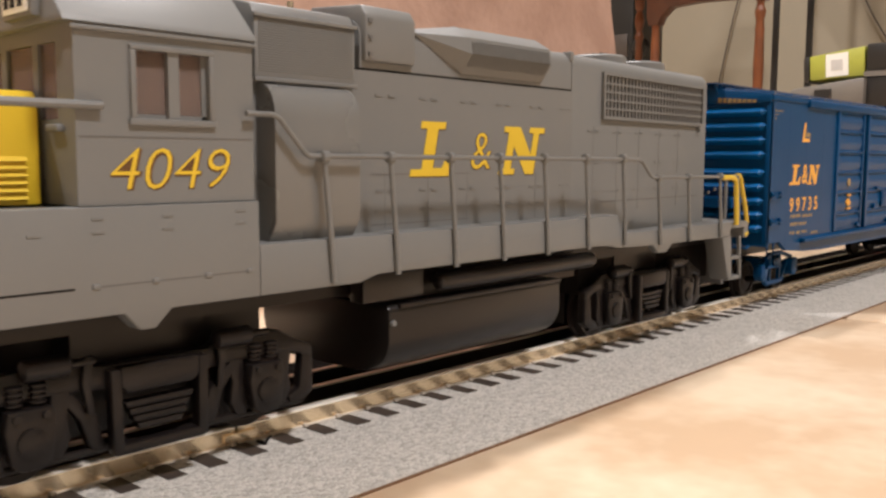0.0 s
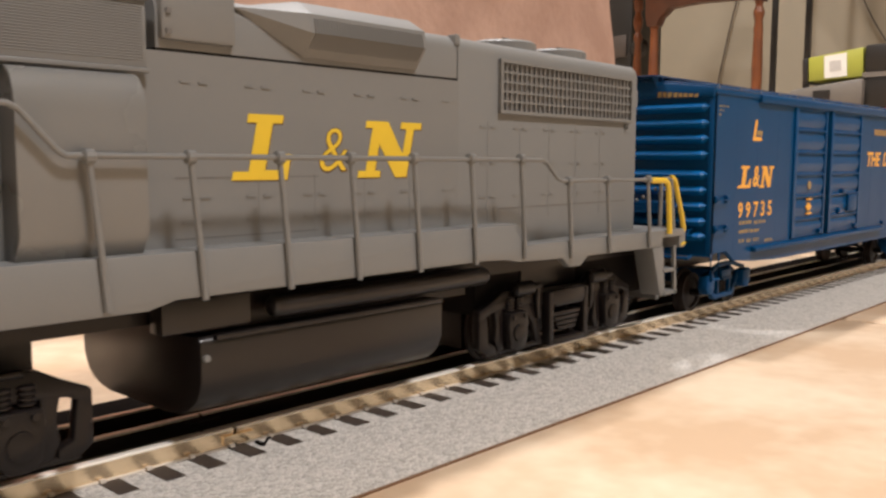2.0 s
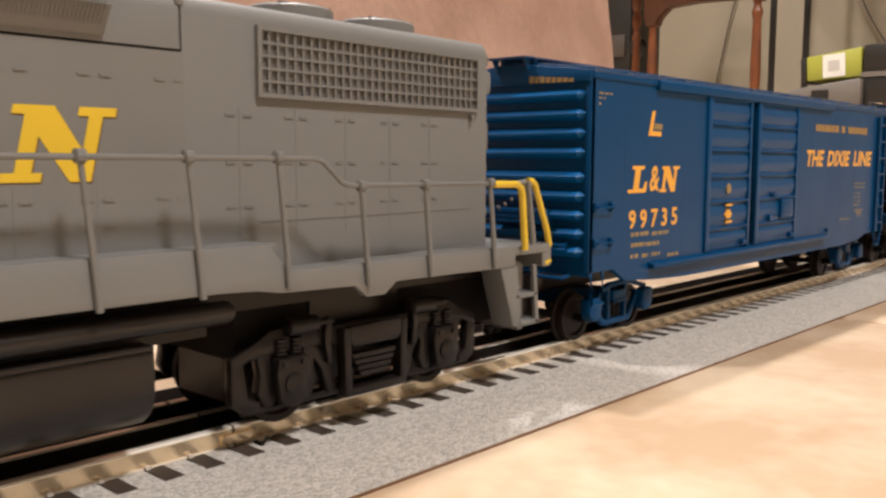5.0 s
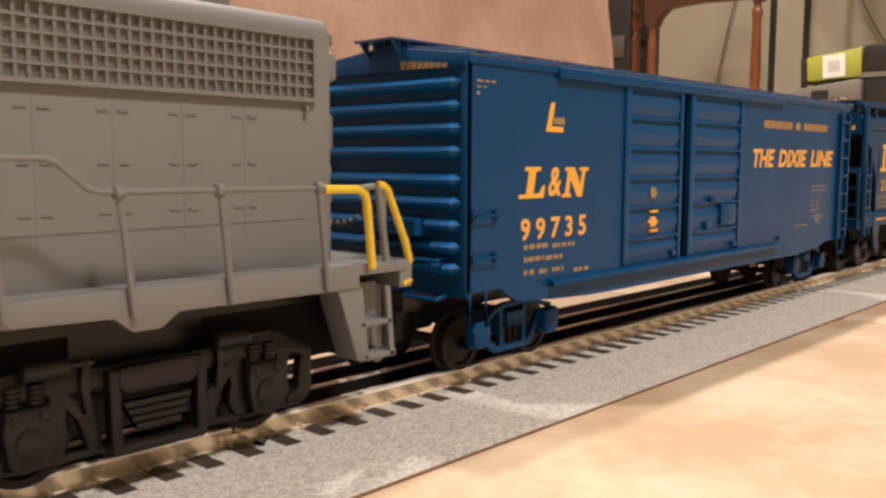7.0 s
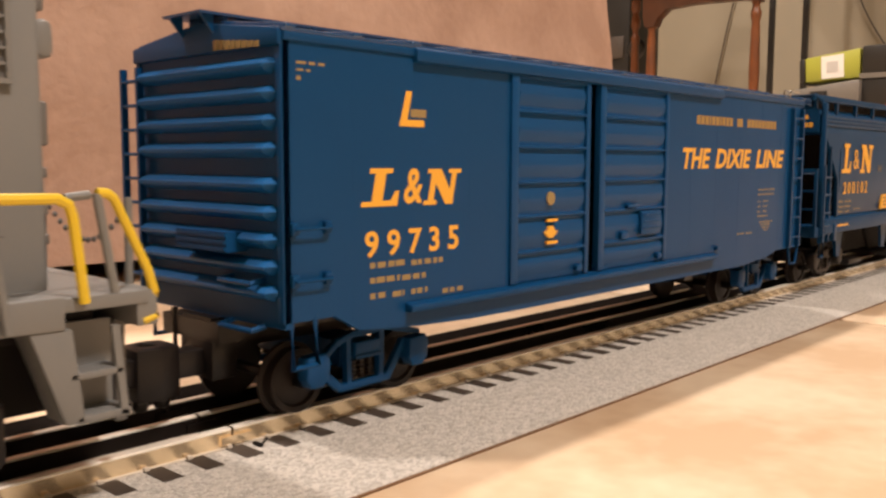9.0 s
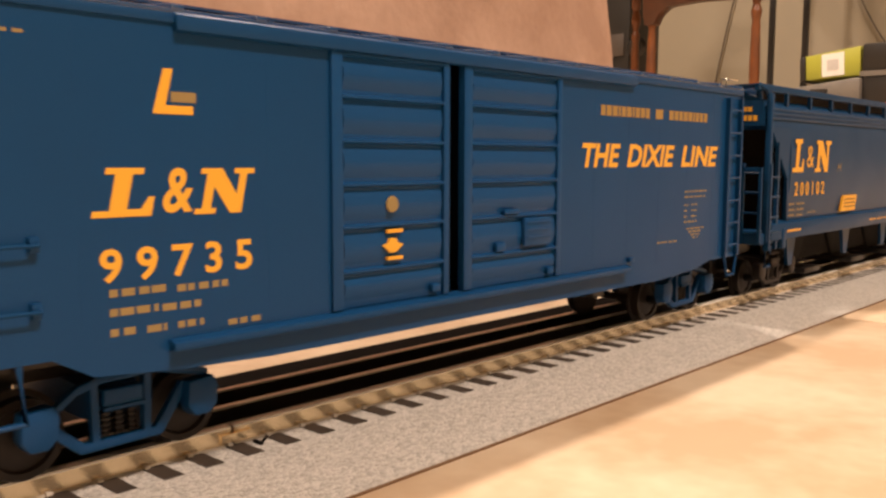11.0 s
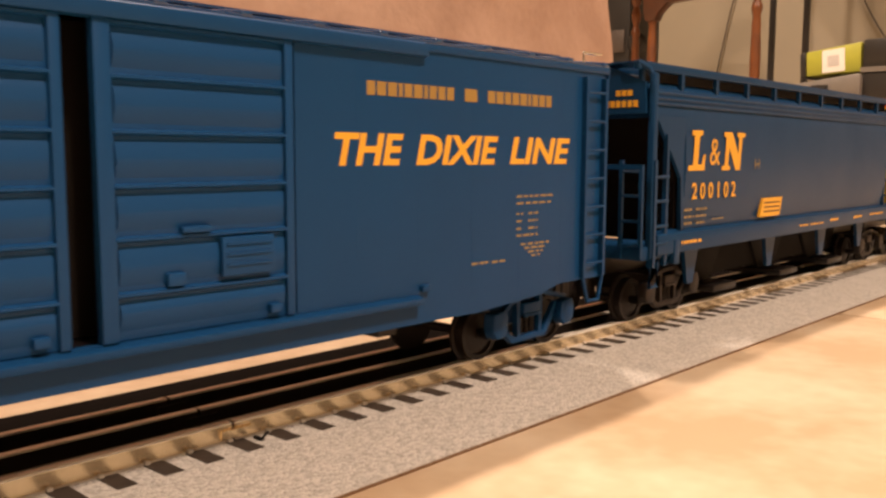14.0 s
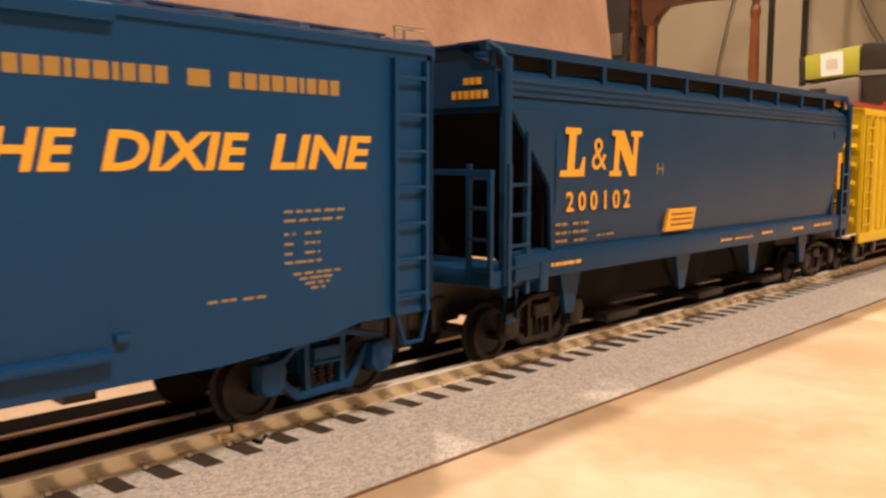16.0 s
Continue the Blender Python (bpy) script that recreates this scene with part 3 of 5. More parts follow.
        for k in range(4):
            part("leaf_spring", Shape().prism([(xc - 4.6 + 0.5 * k, -29.0 - 0.95 * k), (xc + 4.6 - 0.5 * k, -29.0 - 0.95 * k), (xc + 4.3 - 0.5 * k, -29.75 - 0.95 * k), (xc - 4.3 + 0.5 * k, -29.75 - 0.95 * k)], "y", *span(y(13.2), y(14.9))), BLACK, tk, bevel=0.12)
        part("spring_plank", Shape().box(xc - 6.2, xc + 6.2, c, d, -35.2, -33.9), BLACK, tk, bevel=0.3)
        part("brake_rod", Shape().tube([(xc - 23, y(13.2), -34.4), (xc + 23, y(13.2), -34.4)], 0.5), BLACK, tk)
    both(side)
    for x in (xc - 15.7, xc + 15.7):
        wheelset(lo, x, 5.6)


def locomotive():
    lo = thing("diesel_locomotive", (120, YC, RAIL), "grey model diesel locomotive with yellow lettering and black running gear", "locomotive")
    DRAWN[0] = lambda x: float(np.interp(x, (0, 142, 152, 215), (-1.4, -1.7, -0.8, -0.8)))
    H = 14.0   # half width of the long hood
    W = 18.9   # half width of the walkway
    # underframe, deck and skirts
    part("underframe", Shape().box(14, 208, YC - 12.2, YC + 12.2, -20.5, -15.5), BLACK, lo)
    part("deck", Shape().box(66.4, 152, YC - W + 0.4, YC + W - 0.4, -12.6, -11.0), GREY, lo, bevel=0.2)
    part("rear_deck", Shape().box(152, 212, YC - W + 0.4, YC + W - 0.4, -16.6, -15.0), GREY, lo, bevel=0.2)

    def skirt(y):
        a, b = span(y(W), y(W - 1.6))
        low = -17.6
        pts = [(66.4, -11.0), (150.5, -11.0), (153.5, -14.8), (202, -14.8), (202, -18.4), (173.4, low - 0.5), (171, low - 2.2), (167.4, low - 2.2), (165.2, low - 0.4), (152, low), (149, -17.0), (144, -16.7), (87, -16.7), (83.5, low), (66.4, low)]
        part("side_skirt", Shape().prism(pts, "y", a, b), GREY, lo, bevel=0.18)
        pts = [(12, -5.4), (66.3, -5.4), (66.3, low), (53.8, low), (51.6, low - 2.1), (49.7, low - 2.1), (47.8, low), (12, low)]
        part("cab_base", Shape().prism(pts, "y", *span(y(W + 0.1), y(W - 3.0))), GREY, lo, bevel=0.2)
        for x0, x1 in ((12, 42.2),):
            part("base_seam", Shape().box(x0, x1, *span(y(W + 0.13), y(W)), -14.35, -14.1), SEAM_SHADE, lo)
        part("base_seam", Shape().box(44.6, 64.7, *span(y(W + 0.13), y(W)), -14.3, -14.12), GREY_D, lo)
        for x in (44.6, 51.8, 58.7, 64.7):
            part("seam_lug", Shape().box(x - 0.45, x + 0.45, *span(y(W + 0.3), y(W)), -14.45, -13.85), GREY, lo, bevel=0.12)
        for x, z in ((45, -6.7), (45, -8.2), (53.5, -6.7), (53.5, -8.2), (63.5, -6.5), (63.5, -8.0), (38, -8.2), (31, -8.6)):
            part("hinge", Shape().box(x - 0.7, x + 0.7, *span(y(W + 0.2), y(W)), z - 0.13, z + 0.13), GREY, lo)
        for x in (89.6, 102.5, 114.6, 127.0, 140.0):
            part("skirt_joint", Shape().box(x + 0.75, x + 1.0, *span(y(W + 0.06), y(W)), -16.4, -11.2), GREY_D, lo)
    both(skirt)
    part("pilot_floor", Shape().box(10, 66, YC - 15, YC + 15, -7, -5.6), GREY, lo)

    # fuel tank and air reservoirs
    half = [(15.6, -22.3), (16.2, -23.0), (16.2, -28.0), (15.8, -29.6), (14.8, -31.2), (13.2, -32.4), (11.0, -33.2), (8.0, -33.6)]
    tank = [(YC - d, z) for d, z in half] + [(YC + d, z) for d, z in half[::-1]]
    part("fuel_tank", Shape().prism(tank, "x", 91.7, 136.4), TANK, lo, "glossy black fuel tank", bevel=0.5)
    part("tank_rim", Shape().box(93.8, 136.0, YC - 16.7, YC - 15.4, -22.9, -22.2), TANK, lo, bevel=0.2)
    part("tank_saddle", Shape().box(92.5, 145, YC - 13.2, YC + 13.2, -23, -17), BLACK, lo)
    part("fuel_cap", Shape().lathe([(0.45, -0.5), (0.45, 0.3)], (92.4, YC - 16.2, -25.0), "y", 12), GREY, lo, "small grey filler cap")

    def reservoir(y):
        part("air_reservoir", Shape().lathe([(0.4, 0), (1.25, 0.4), (1.55, 1.2), (1.55, 43.6), (1.25, 44.4), (0.4, 44.8)], (102.2, y(16.0), -19.6), "x", 16), TANK, lo, "black air reservoir tube")
        part("battery_box", Shape().box(86.6, 99.5, *span(y(13), y(16.0)), -21.5, -17.2), TANK, lo, bevel=0.3)
    both(reservoir)
    loco_truck(lo, 54.2)
    loco_truck(lo, 172.6)

    # cab
    CW = 18.4
    x0, x1 = 43.2, 66.0
    wx0, wx1, wz0, wz1 = 50.2, 59.6, 4.4, 12.0

    def cab_side(y):
        a, b = span(y(CW), y(CW - 1.2))
        s = Shape()
        s.box(x0, x1, a, b, -5.3, wz0).box(x0, x1, a, b, wz1, 14.9).box(x0, wx0, a, b, wz0, wz1).box(wx1, x1, a, b, wz0, wz1)
        cs = part("cab_side", s, GREY, lo)
        fr = Shape()
        o0, o1 = span(y(CW + 0.45), y(CW - 0.4))
        for q in ((wx0 - 0.7, wx1 + 0.7, wz1, wz1 + 0.6), (wx0 - 0.9, wx1 + 0.9, wz0 - 0.8, wz0), (wx0 - 0.7, wx0, wz0, wz1), (wx1, wx1 + 0.7, wz0, wz1)):
            fr.box(q[0], q[1], o0, o1, q[2], q[3])
        w = part("window", fr, GREY, cs, bevel=0.1)
        i0, i1 = span(y(CW - 0.5), y(CW - 1.0))
        part("sash", Shape().box(54.3, 55.7, *span(y(CW + 0.1), y(CW - 1.0)), wz0, wz1).box(wx0, wx1, i0, i1, wz0, wz0 + 0.5).box(wx1 - 0.6, wx1, i0, i1, wz0, wz1), GREY, cs)
        for p0, p1 in ((wx0, 54.3), (55.7, wx1)):
            part("pane", Shape().box(p0, p1, *span(y(CW - 0.7), y(CW - 0.8)), wz0, wz1), GLASS, cs).visible_shadow = False
        part("panel_line", Shape().box(x0 + 0.3, x1 - 0.3, *span(y(CW + 0.05), y(CW)), 2.2, 2.35), GREY_D, cs)
        part("roof_drip", Shape().box(x0 - 0.4, x1 + 0.4, *span(y(CW + 0.5), y(CW - 0.5)), 13.6, 14.1), GREY, cs, bevel=0.15)
    both(cab_side)
    roof = [(YC - CW - 0.4, 14.4), (YC - CW + 0.2, 15.3), (YC - 12.2, 21.6), (YC - 9.5, 22.6), (YC + 9.5, 22.6), (YC + 12.2, 21.6), (YC + CW - 0.2, 15.3), (YC + CW + 0.4, 14.4)]
    part("cab_roof", Shape().prism(roof, "x", x0 - 1.2, x1 + 0.6), GREY, lo, bevel=0.25)
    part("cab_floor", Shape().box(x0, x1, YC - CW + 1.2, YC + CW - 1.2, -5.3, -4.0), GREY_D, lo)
    rear = Shape().box(x1 - 1.0, x1, YC - CW + 1.2, YC + CW - 1.2, -5.3, 14.4)
    part("cab_rear_wall", rear, GREY, lo)
    part("cab_front", Shape().box(x0, x0 + 1.0, YC - CW + 1.2, YC + CW - 1.2, -5.3, 4.2), GREY, lo)
    part("front_header", Shape().box(x0, x0 + 1.0, YC - CW + 1.2, YC + CW - 1.2, 12.6, 14.4), GREY, lo)
    for d0, d1 in ((-CW + 1.2, -14.2), (-9.6, -8.2), (-0.8, 0.8), (8.2, 9.6), (14.2, CW - 1.2)):
        part("front_pillar", Shape().box(x0, x0 + 1.0, YC + d0, YC + d1, 4.2, 12.6), GREY, lo)
    part("windscreen", Shape().box(x0 + 0.4, x0 + 0.5, YC - 14.2, YC + 14.2, 4.2, 12.6), GLASS, lo).visible_shadow = False
    part("number_board", Shape().box(x0 - 2.2, x0 - 0.2, YC - 13.5, YC - 5.5, 15.2, 19.6), GREY, lo, bevel=0.3)
    part("number_plate_face", Shape().box(x0 - 2.3, x0 - 2.15, YC - 12.8, YC - 6.2, 15.8, 19.0), WHITE, lo, "white number board")
    for d in (-11.6, -9.6, -7.9):
        part("number_bar", Shape().box(x0 - 2.4, x0 - 2.28, YC + d, YC + d + 1.1, 16.4, 18.5), SEAM_SHADE, lo)
    nm = lettering("cab_number", "4049", (46.9, 62.4, -3.6, 1.1), YC - CW - 0.08, YELLOW, lo, shear=0.22, bold=-0.016, label="yellow italic road number")
    lettering("number_shadow", "4049", (47.0, 62.55, -3.75, 1.0), YC - CW - 0.02, OUTLINE, nm, shear=0.22, bold=0.002)

    # short hood
    part("short_hood", Shape().prism([(YC - 10.6, -5.4), (YC - 10.6, 6.4), (YC - 9.6, 7.4), (YC + 9.6, 7.4), (YC + 10.6, 6.4), (YC + 10.6, -5.4)], "x", 16, 42.6), YELLOW, lo, "yellow short hood", bevel=0.3)
    for i in range(6):
        z = -4.8 + i * 0.85
        part("louvre", Shape().prism([(YC - 10.6, z), (YC - 11.1, z + 0.1), (YC - 10.6, z + 0.6)], "x", 30, 41.0), YELLOW, lo)
    part("grab_rail", Shape().tube([(20, YC - 18.6, -4), (22, YC - 18.8, 5.0), (24, YC - 18.8, 5.6), (46, YC - 18.9, 5.6)], 0.5), GREY, lo, bevel=0)
    part("door_handle", Shape().box(42.4, 43.4, YC - 15.6, YC - 12.6, 2.8, 3.6), GREY, lo, bevel=0.2)

    # long hood
    hood = [(YC - H, -15.0), (YC - H, 18.0), (YC - H + 0.5, 19.2), (YC - H + 1.8, 20.2), (YC - 5, 20.9), (YC + 5, 20.9), (YC + H - 1.8, 20.2), (YC + H - 0.5, 19.2), (YC + H, 18.0), (YC + H, -15.0)]
    lower = [(YC - H, -15.0), (YC - H, 12.9), (YC + H, 12.9), (YC + H, -15.0)]
    NARROW[0] = lambda x, y: 0.05 * max(0.0, x - 138.0) * min(1.0, max(0.0, (YC - y) / H))
    part("long_hood", Shape().prism(hood, "x", 142.3, 203.4), GREY, lo, bevel=0.0)
    NARROW[0] = None
    part("hood_side", Shape().prism(lower, "x", 67, 142.4), GREY, lo)
    upper = [(YC - H + 0.05, 13.25), (YC - H + 0.05, 18.0), (YC - H + 0.5, 19.2), (YC - H + 1.8, 20.2), (YC - 5, 20.9), (YC + 5, 20.9), (YC + H - 1.8, 20.2), (YC + H - 0.5, 19.2), (YC + H - 0.05, 18.0), (YC + H - 0.05, 13.25)]
    part("brake_hatch", Shape().prism(upper, "x", 88.0, 142.0), GREY, lo)
    part("hatch_seam", Shape().box(88, 142.2, YC - H + 0.15, YC + H - 0.15, 12.85, 13.3), SEAM_SHADE, lo)
    part("hatch_clip", Shape().box(141.6, 142.7, YC - H - 0.05, YC - H + 2, 18.6, 20.4), GREY, lo, bevel=0.2)

    # air filter housing with fine louvres
    filt = [(YC - H - 0.7, 10.2), (YC - H - 0.7, 18.6), (YC - H + 0.3, 20.2), (YC - 7.5, 21.6), (YC + 7.5, 21.6), (YC + H - 0.3, 20.2), (YC + H + 0.7, 18.6), (YC + H + 0.7, 10.2)]
    fh = part("filter_housing", Shape().prism(filt, "x", 69.0, 86.4), GREY, lo, bevel=0.2)
    for i in range(22):
        z = 11.4 + i * 0.32
        part("filter_louvre", Shape().prism([(YC - H - 0.65, z), (YC - H - 0.8, z + 0.06), (YC - H - 0.65, z + 0.2)], "x", 69.6, 85.9), GREY, fh)
    part("housing_lip", Shape().box(68.8, 86.6, YC - H - 1.15, YC - H - 0.5, 18.3, 18.9), GREY, fh, bevel=0.15)
    part("housing_lip", Shape().box(68.8, 86.6, YC - H - 1.15, YC - H - 0.5, 10.0, 10.6), GREY, fh, bevel=0.15)
    part("roof_lug", Shape().lathe([(0.5, 0), (0.5, 0.9)], (80, YC - 8, 21.4), "z", 8), STEEL, fh)
    # rounded blower duct
    arc = [(YC - H + 1.0, 9.7)] + [(YC - H - 1.2 - 2.9 * math.sin(q), 5.4 + 4.3 * math.cos(q)) for q in [i * math.pi / 20 for i in range(11)]] + [(YC - H - 4.1, -8.5), (YC - H - 2.5, -11), (YC - H + 1.0, -11)]
    part("blower_duct", Shape().prism(arc, "x", 69.6, 84.2), GLOSS, lo, "rounded blower duct with a glossy shoulder")
    # roof hatch box
    hb = part("roof_hatch", Shape().prism([(YC - H - 0.9, 14.2), (YC - H - 0.9, 20.8), (YC - H + 0.2, 22.4), (YC - 2, 23.2), (YC - 2, 14.2)], "x", 88.3, 98.8), GREY, lo, bevel=0.5)
    for z in (15.2, 17.6, 20.0):
        part("hinge", Shape().box(88.8, 89.5, YC - H - 1.2, YC - H - 0.8, z - 0.3, z + 0.3), GREY_D, hb)
    # dynamic brake blister
    bl = Shape()
    bl.prism([(YC - H - 0.2, 13.9), (YC - H - 2.4, 17.0), (YC - H - 2.0, 19.6), (YC - H + 1.4, 21.6), (YC - 3, 22.2), (YC - 3, 13.9)], "x", 110.1, 132.2)
    v = [(98.8, YC - H + 0.1, 19.4), (110.1, YC - H - 0.2, 13.9), (110.1, YC - H - 2.4, 17.0), (110.1, YC - H - 2.0, 19.6), (110.1, YC - H + 1.4, 21.6), (98.8, YC - 4, 20.8), (110.1, YC - 3, 22.2)]
    q = [bl.bm.verts.new(p) for p in v]
    for ids in ((0, 1, 2), (0, 2, 3), (0, 3, 4), (0, 4, 6, 5)):
        bl.bm.faces.new([q[i] for i in ids])
    db = part("brake_blister", bl, GREY, lo, bevel=0)
    for i in range(44):
        x = 110.5 + i * 0.485
        part("blister_slat", Shape().prism([(YC - H - 1.1, 15.0), (YC - H - 2.62, 17.0), (YC - H - 2.3, 19.0), (YC - H - 1.9, 19.0), (YC - H - 2.2, 17.0), (YC - H - 0.8, 15.0)], "x", x, x + 0.24), GREY, db)
    # radiator grille: backing, uprights and cross bars
    NARROW[0] = lambda x, y: 0.05 * max(0.0, x - 138.0) * min(1.0, max(0.0, (YC - y) / H))
    gx0, gx1, gz0, gz1 = 153.2, 200.0, 8.6, 17.0
    # the backing's darker grey holds the shade behind the bars
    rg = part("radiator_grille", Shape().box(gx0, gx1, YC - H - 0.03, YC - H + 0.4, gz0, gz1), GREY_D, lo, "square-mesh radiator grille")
    fr = Shape()
    for b in ((gx0 - 0.6, gx1 + 0.5, gz1 - 0.1, gz1 + 0.5), (gx0 - 0.6, gx1 + 0.5, gz0 - 0.5, gz0 + 0.1), (gx0 - 0.6, gx0 + 0.1, gz0, gz1), (gx1 - 0.1, gx1 + 0.5, gz0, gz1)):
        fr.box(b[0], b[1], YC - H - 0.75, YC - H, b[2], b[3])
    part("grille_frame", fr, GREY, rg)
    for i in range(1, 5):
        z = gz0 + (gz1 - gz0) * i / 5
        part("grille_bar", Shape().box(gx0, gx1, YC - H - 0.5, YC - H - 0.1, z - 0.17, z + 0.17), GREY, rg)
    n = 31
    for i in range(1, n):
        x = gx0 + (gx1 - gx0) * i / n
        part("grille_upright", Shape().box(x - 0.2, x + 0.2, YC - H - 0.42, YC - H - 0.05, gz0, gz1), GREY, rg)
    part("grille_lug", Shape().box(198.3, 199.0, YC - H - 0.9, YC - H, 6.6, 7.6), GREY, lo, bevel=0.15)
    # roof fans
    for x, y in ((166, YC - 4), (184, YC - 4), (121, YC)):
        fan = part("roof_fan", Shape().lathe([(6.8, 20.2), (6.8, 21.9), (6.2, 22.3), (5.2, 22.3)], (x, y, 0), "z", 28), GREY, lo)
        for k in range(5):
            part("fan_bar", Shape().box(x - 5, x + 5, y - 4 + 2 * k - 0.15, y - 4 + 2 * k + 0.15, 22.3, 22.5), GREY_D, fan)
    # doors, latches and door lines on the long hood
    for i, x in enumerate((93.0, 102.5, 112.0, 121.5, 131.0, 140.5, 150.0, 159.5, 169.0, 178.5, 188.0)):
        if x > 144:
            part("door_line", Shape().box(x - 0.09, x + 0.09, YC - H - 0.05, YC - H, -10.6, 6.6), GREY, lo)
        else:
            part("door_line", Shape().box(x - 0.09, x + 0.09, YC - H - 0.05, YC - H, -10.6, -2.2), GREY, lo)
        for z in ((9.4, -4.9, -8.0) if x < 145 else (5.6, -0.6, -6.4)):
            part("latch", Shape().box(x + 0.6, x + 2.0, YC - H - 0.18, YC - H, z - 0.14, z + 0.14).box(x - 2.0, x - 0.6, YC - H - 0.15, YC - H, z - 0.12, z + 0.12), GREY, lo)
    for a, b, z in ((90, 142, -2.4), (90, 142, -10.0), (153, 199, -8.6)):
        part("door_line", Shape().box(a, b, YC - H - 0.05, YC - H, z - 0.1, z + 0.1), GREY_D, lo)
    part("rear_hood_end", Shape().box(203.4, 203.9, YC - H + 0.4, YC + H - 0.4, -15, 18.0), GREY, lo, bevel=0.2)
    part("number_housing", Shape().box(203.8, 206.0, YC - H + 1.0, YC - H + 6.0, 11.4, 15.8), GREY, lo, bevel=0.9)
    part("roof_cover", Shape().box(203.8, 204.9, YC - H + 1.0, YC - H + 3.0, 16.6, 18.4), GREY_D, lo, bevel=0.3)
    part("end_step_bracket", Shape().box(203.8, 204.8, YC - H + 0.8, YC - H + 3.0, 1.5, 6.5), GREY_D, lo, bevel=0.3)
    for z in (-2.2, -6.4, -9.8):
        part("end_latch", Shape().box(203.8, 204.5, YC - H + 0.8, YC - H + 2.0, z, z + 1.2), GREY_D, lo, bevel=0.2)
    part("rear_headlight", Shape().lathe([(2.0, 0), (2.4, 0.4), (2.4, 1.6), (1.9, 1.9)], (203.8, YC - 1.6, 13.5), "x", 16).lathe([(2.0, 0), (2.4, 0.4), (2.4, 1.6), (1.9, 1.9)], (203.8, YC + 3.6, 13.5), "x", 16), GREY, lo)
    part("marker_light", Shape().lathe([(0.9, 0), (0.9, 1.2)], (203.8, YC - 8.4, -1.5), "x", 12).box(203.9, 204.9, YC - 9.3, YC - 7.5, -4.2, -2.4), RED, lo, "small red marker light")
    NARROW[0] = None

    # emblem on the hood
    yb = YC - H - 0.02
    slab_mark("emblem_mark", SLAB_L, 98.2, 109.0, -2.8, 5.9, yb, 1.9, YELLOW, lo, OUTLINE)
    slab_mark("emblem_mark", SLAB_N, 120.0, 133.6, -2.7, 5.7, yb, 1.9, YELLOW, lo, OUTLINE)
    am = lettering("emblem_mark", "&", (112.9, 118.0, -1.7, 4.4), yb - 0.03, YELLOW, lo, shear=0.15, bold=-0.012)
    lettering("emblem_shadow", "&", (112.8, 118.3, -1.9, 4.5), yb, OUTLINE, am, shear=0.15, bold=0.004)

    # handrails
    DRAWN[0] = None

    # dark boxes added to fill the shaded space under the rear deck
    part("underdeck_fill", Shape().box(150, 193.5, YC - 10, YC + 10, -28, -17.5), SEAM_SHADE, lo)
    part("underdeck_fill", Shape().box(192, 209, YC - 9, YC + 9, -29.5, -17.5), SEAM_SHADE, lo)

    def rails(y):
        hy = y(W + 0.45)
        part("handrail", Shape().tube([(62.8, hy, 5.5), (66.8, hy, 5.5), (67.9, hy, 5.0), (71.8, hy, 0.8), (72.6, hy, 0.3), (156.8, hy, 0.0), (158.2, hy, -0.4), (161.6, hy, -3.3), (163.0, hy, -3.7), (194.5, hy, -3.9)], 0.37), GREY, lo)
        for x in (75.1, 87.4, 100.3, 112.4, 124.8, 137.8, 150.8):
            part("stanchion", Shape().tube([(x + 1.7, hy + 0.1, -17.0), (x + 1.1, hy, -10.5), (x, hy, 0.2)], 0.46, 8, 0.36), GREY, lo)
            part("rail_knob", Shape().lathe([(0.3, -0.8), (0.85, -0.5), (0.85, 0.5), (0.3, 0.8)], (x, hy, 0.2), "x", 10), GREY, lo)
        for x in (165.1, 178.1, 193.5):
            part("stanchion", Shape().tube([(x + 1.6, hy + 0.1, -18), (x + 1.0, hy, -13), (x, hy, -3.8)], 0.5, 8, 0.38), GREY, lo)
            part("rail_knob", Shape().lathe([(0.3, -0.8), (0.8, -0.5), (0.8, 0.5), (0.3, 0.8)], (x, hy, -3.8), "x", 10), GREY, lo)
        part("end_handrail", Shape().tube([(194.4, hy, -4.1), (200.6, hy, -4.2), (201.8, hy, -4.9), (202.2, hy, -6.2), (203.2, hy, -15.6)], 0.62), YELLOW, lo, "yellow grab rail")
        e = y(W - 1.0)
        part("end_handrail", Shape().tube([(205.6, e, -3.7), (206.8, e, -3.8), (207.6, e, -4.4), (211.4, e, -12.6), (212.2, e, -15.4), (212.3, e, -18.2), (210.6, e, -18.7)], 0.58), YELLOW, lo, "yellow grab rail")
        part("end_post", Shape().tube([(207.4, e, -15), (205.6, e, -3.8)], 0.55), GREY, lo)
        part("end_link", Shape().tube([(202.0, e, -4.2), (204.8, e, -3.9)], 0.5), GREY, lo)
        # stepwell
        a, b = span(y(W - 0.2), y(W - 5.0))
        st = part("stepwell", Shape().prism([(197.4, -18.4), (202.0, -18.4), (203.2, -29.0), (201.0, -29.0)], "y", a, b), GREY, lo, "grey stepwell with treads", bevel=0.15)
        part("tread", Shape().box(202.2, 208.6, a, b, -29.2, -28.3), GREY, st, bevel=0.15)
        part("tread", Shape().box(201.6, 207.8, a, b, -24.2, -23.4), GREY, st, bevel=0.15)
        part("step_side", Shape().prism([(206.5, -18.6), (207.4, -18.6), (208.3, -29.0), (207.4, -29.0)], "y", *span(y(W - 0.2), y(W - 0.9))), GREY, st)
        part("step_back", Shape().box(201.4, 208.4, *span(y(W - 4.4), y(W - 5.2)), -28.8, -18.4), GREY, st)
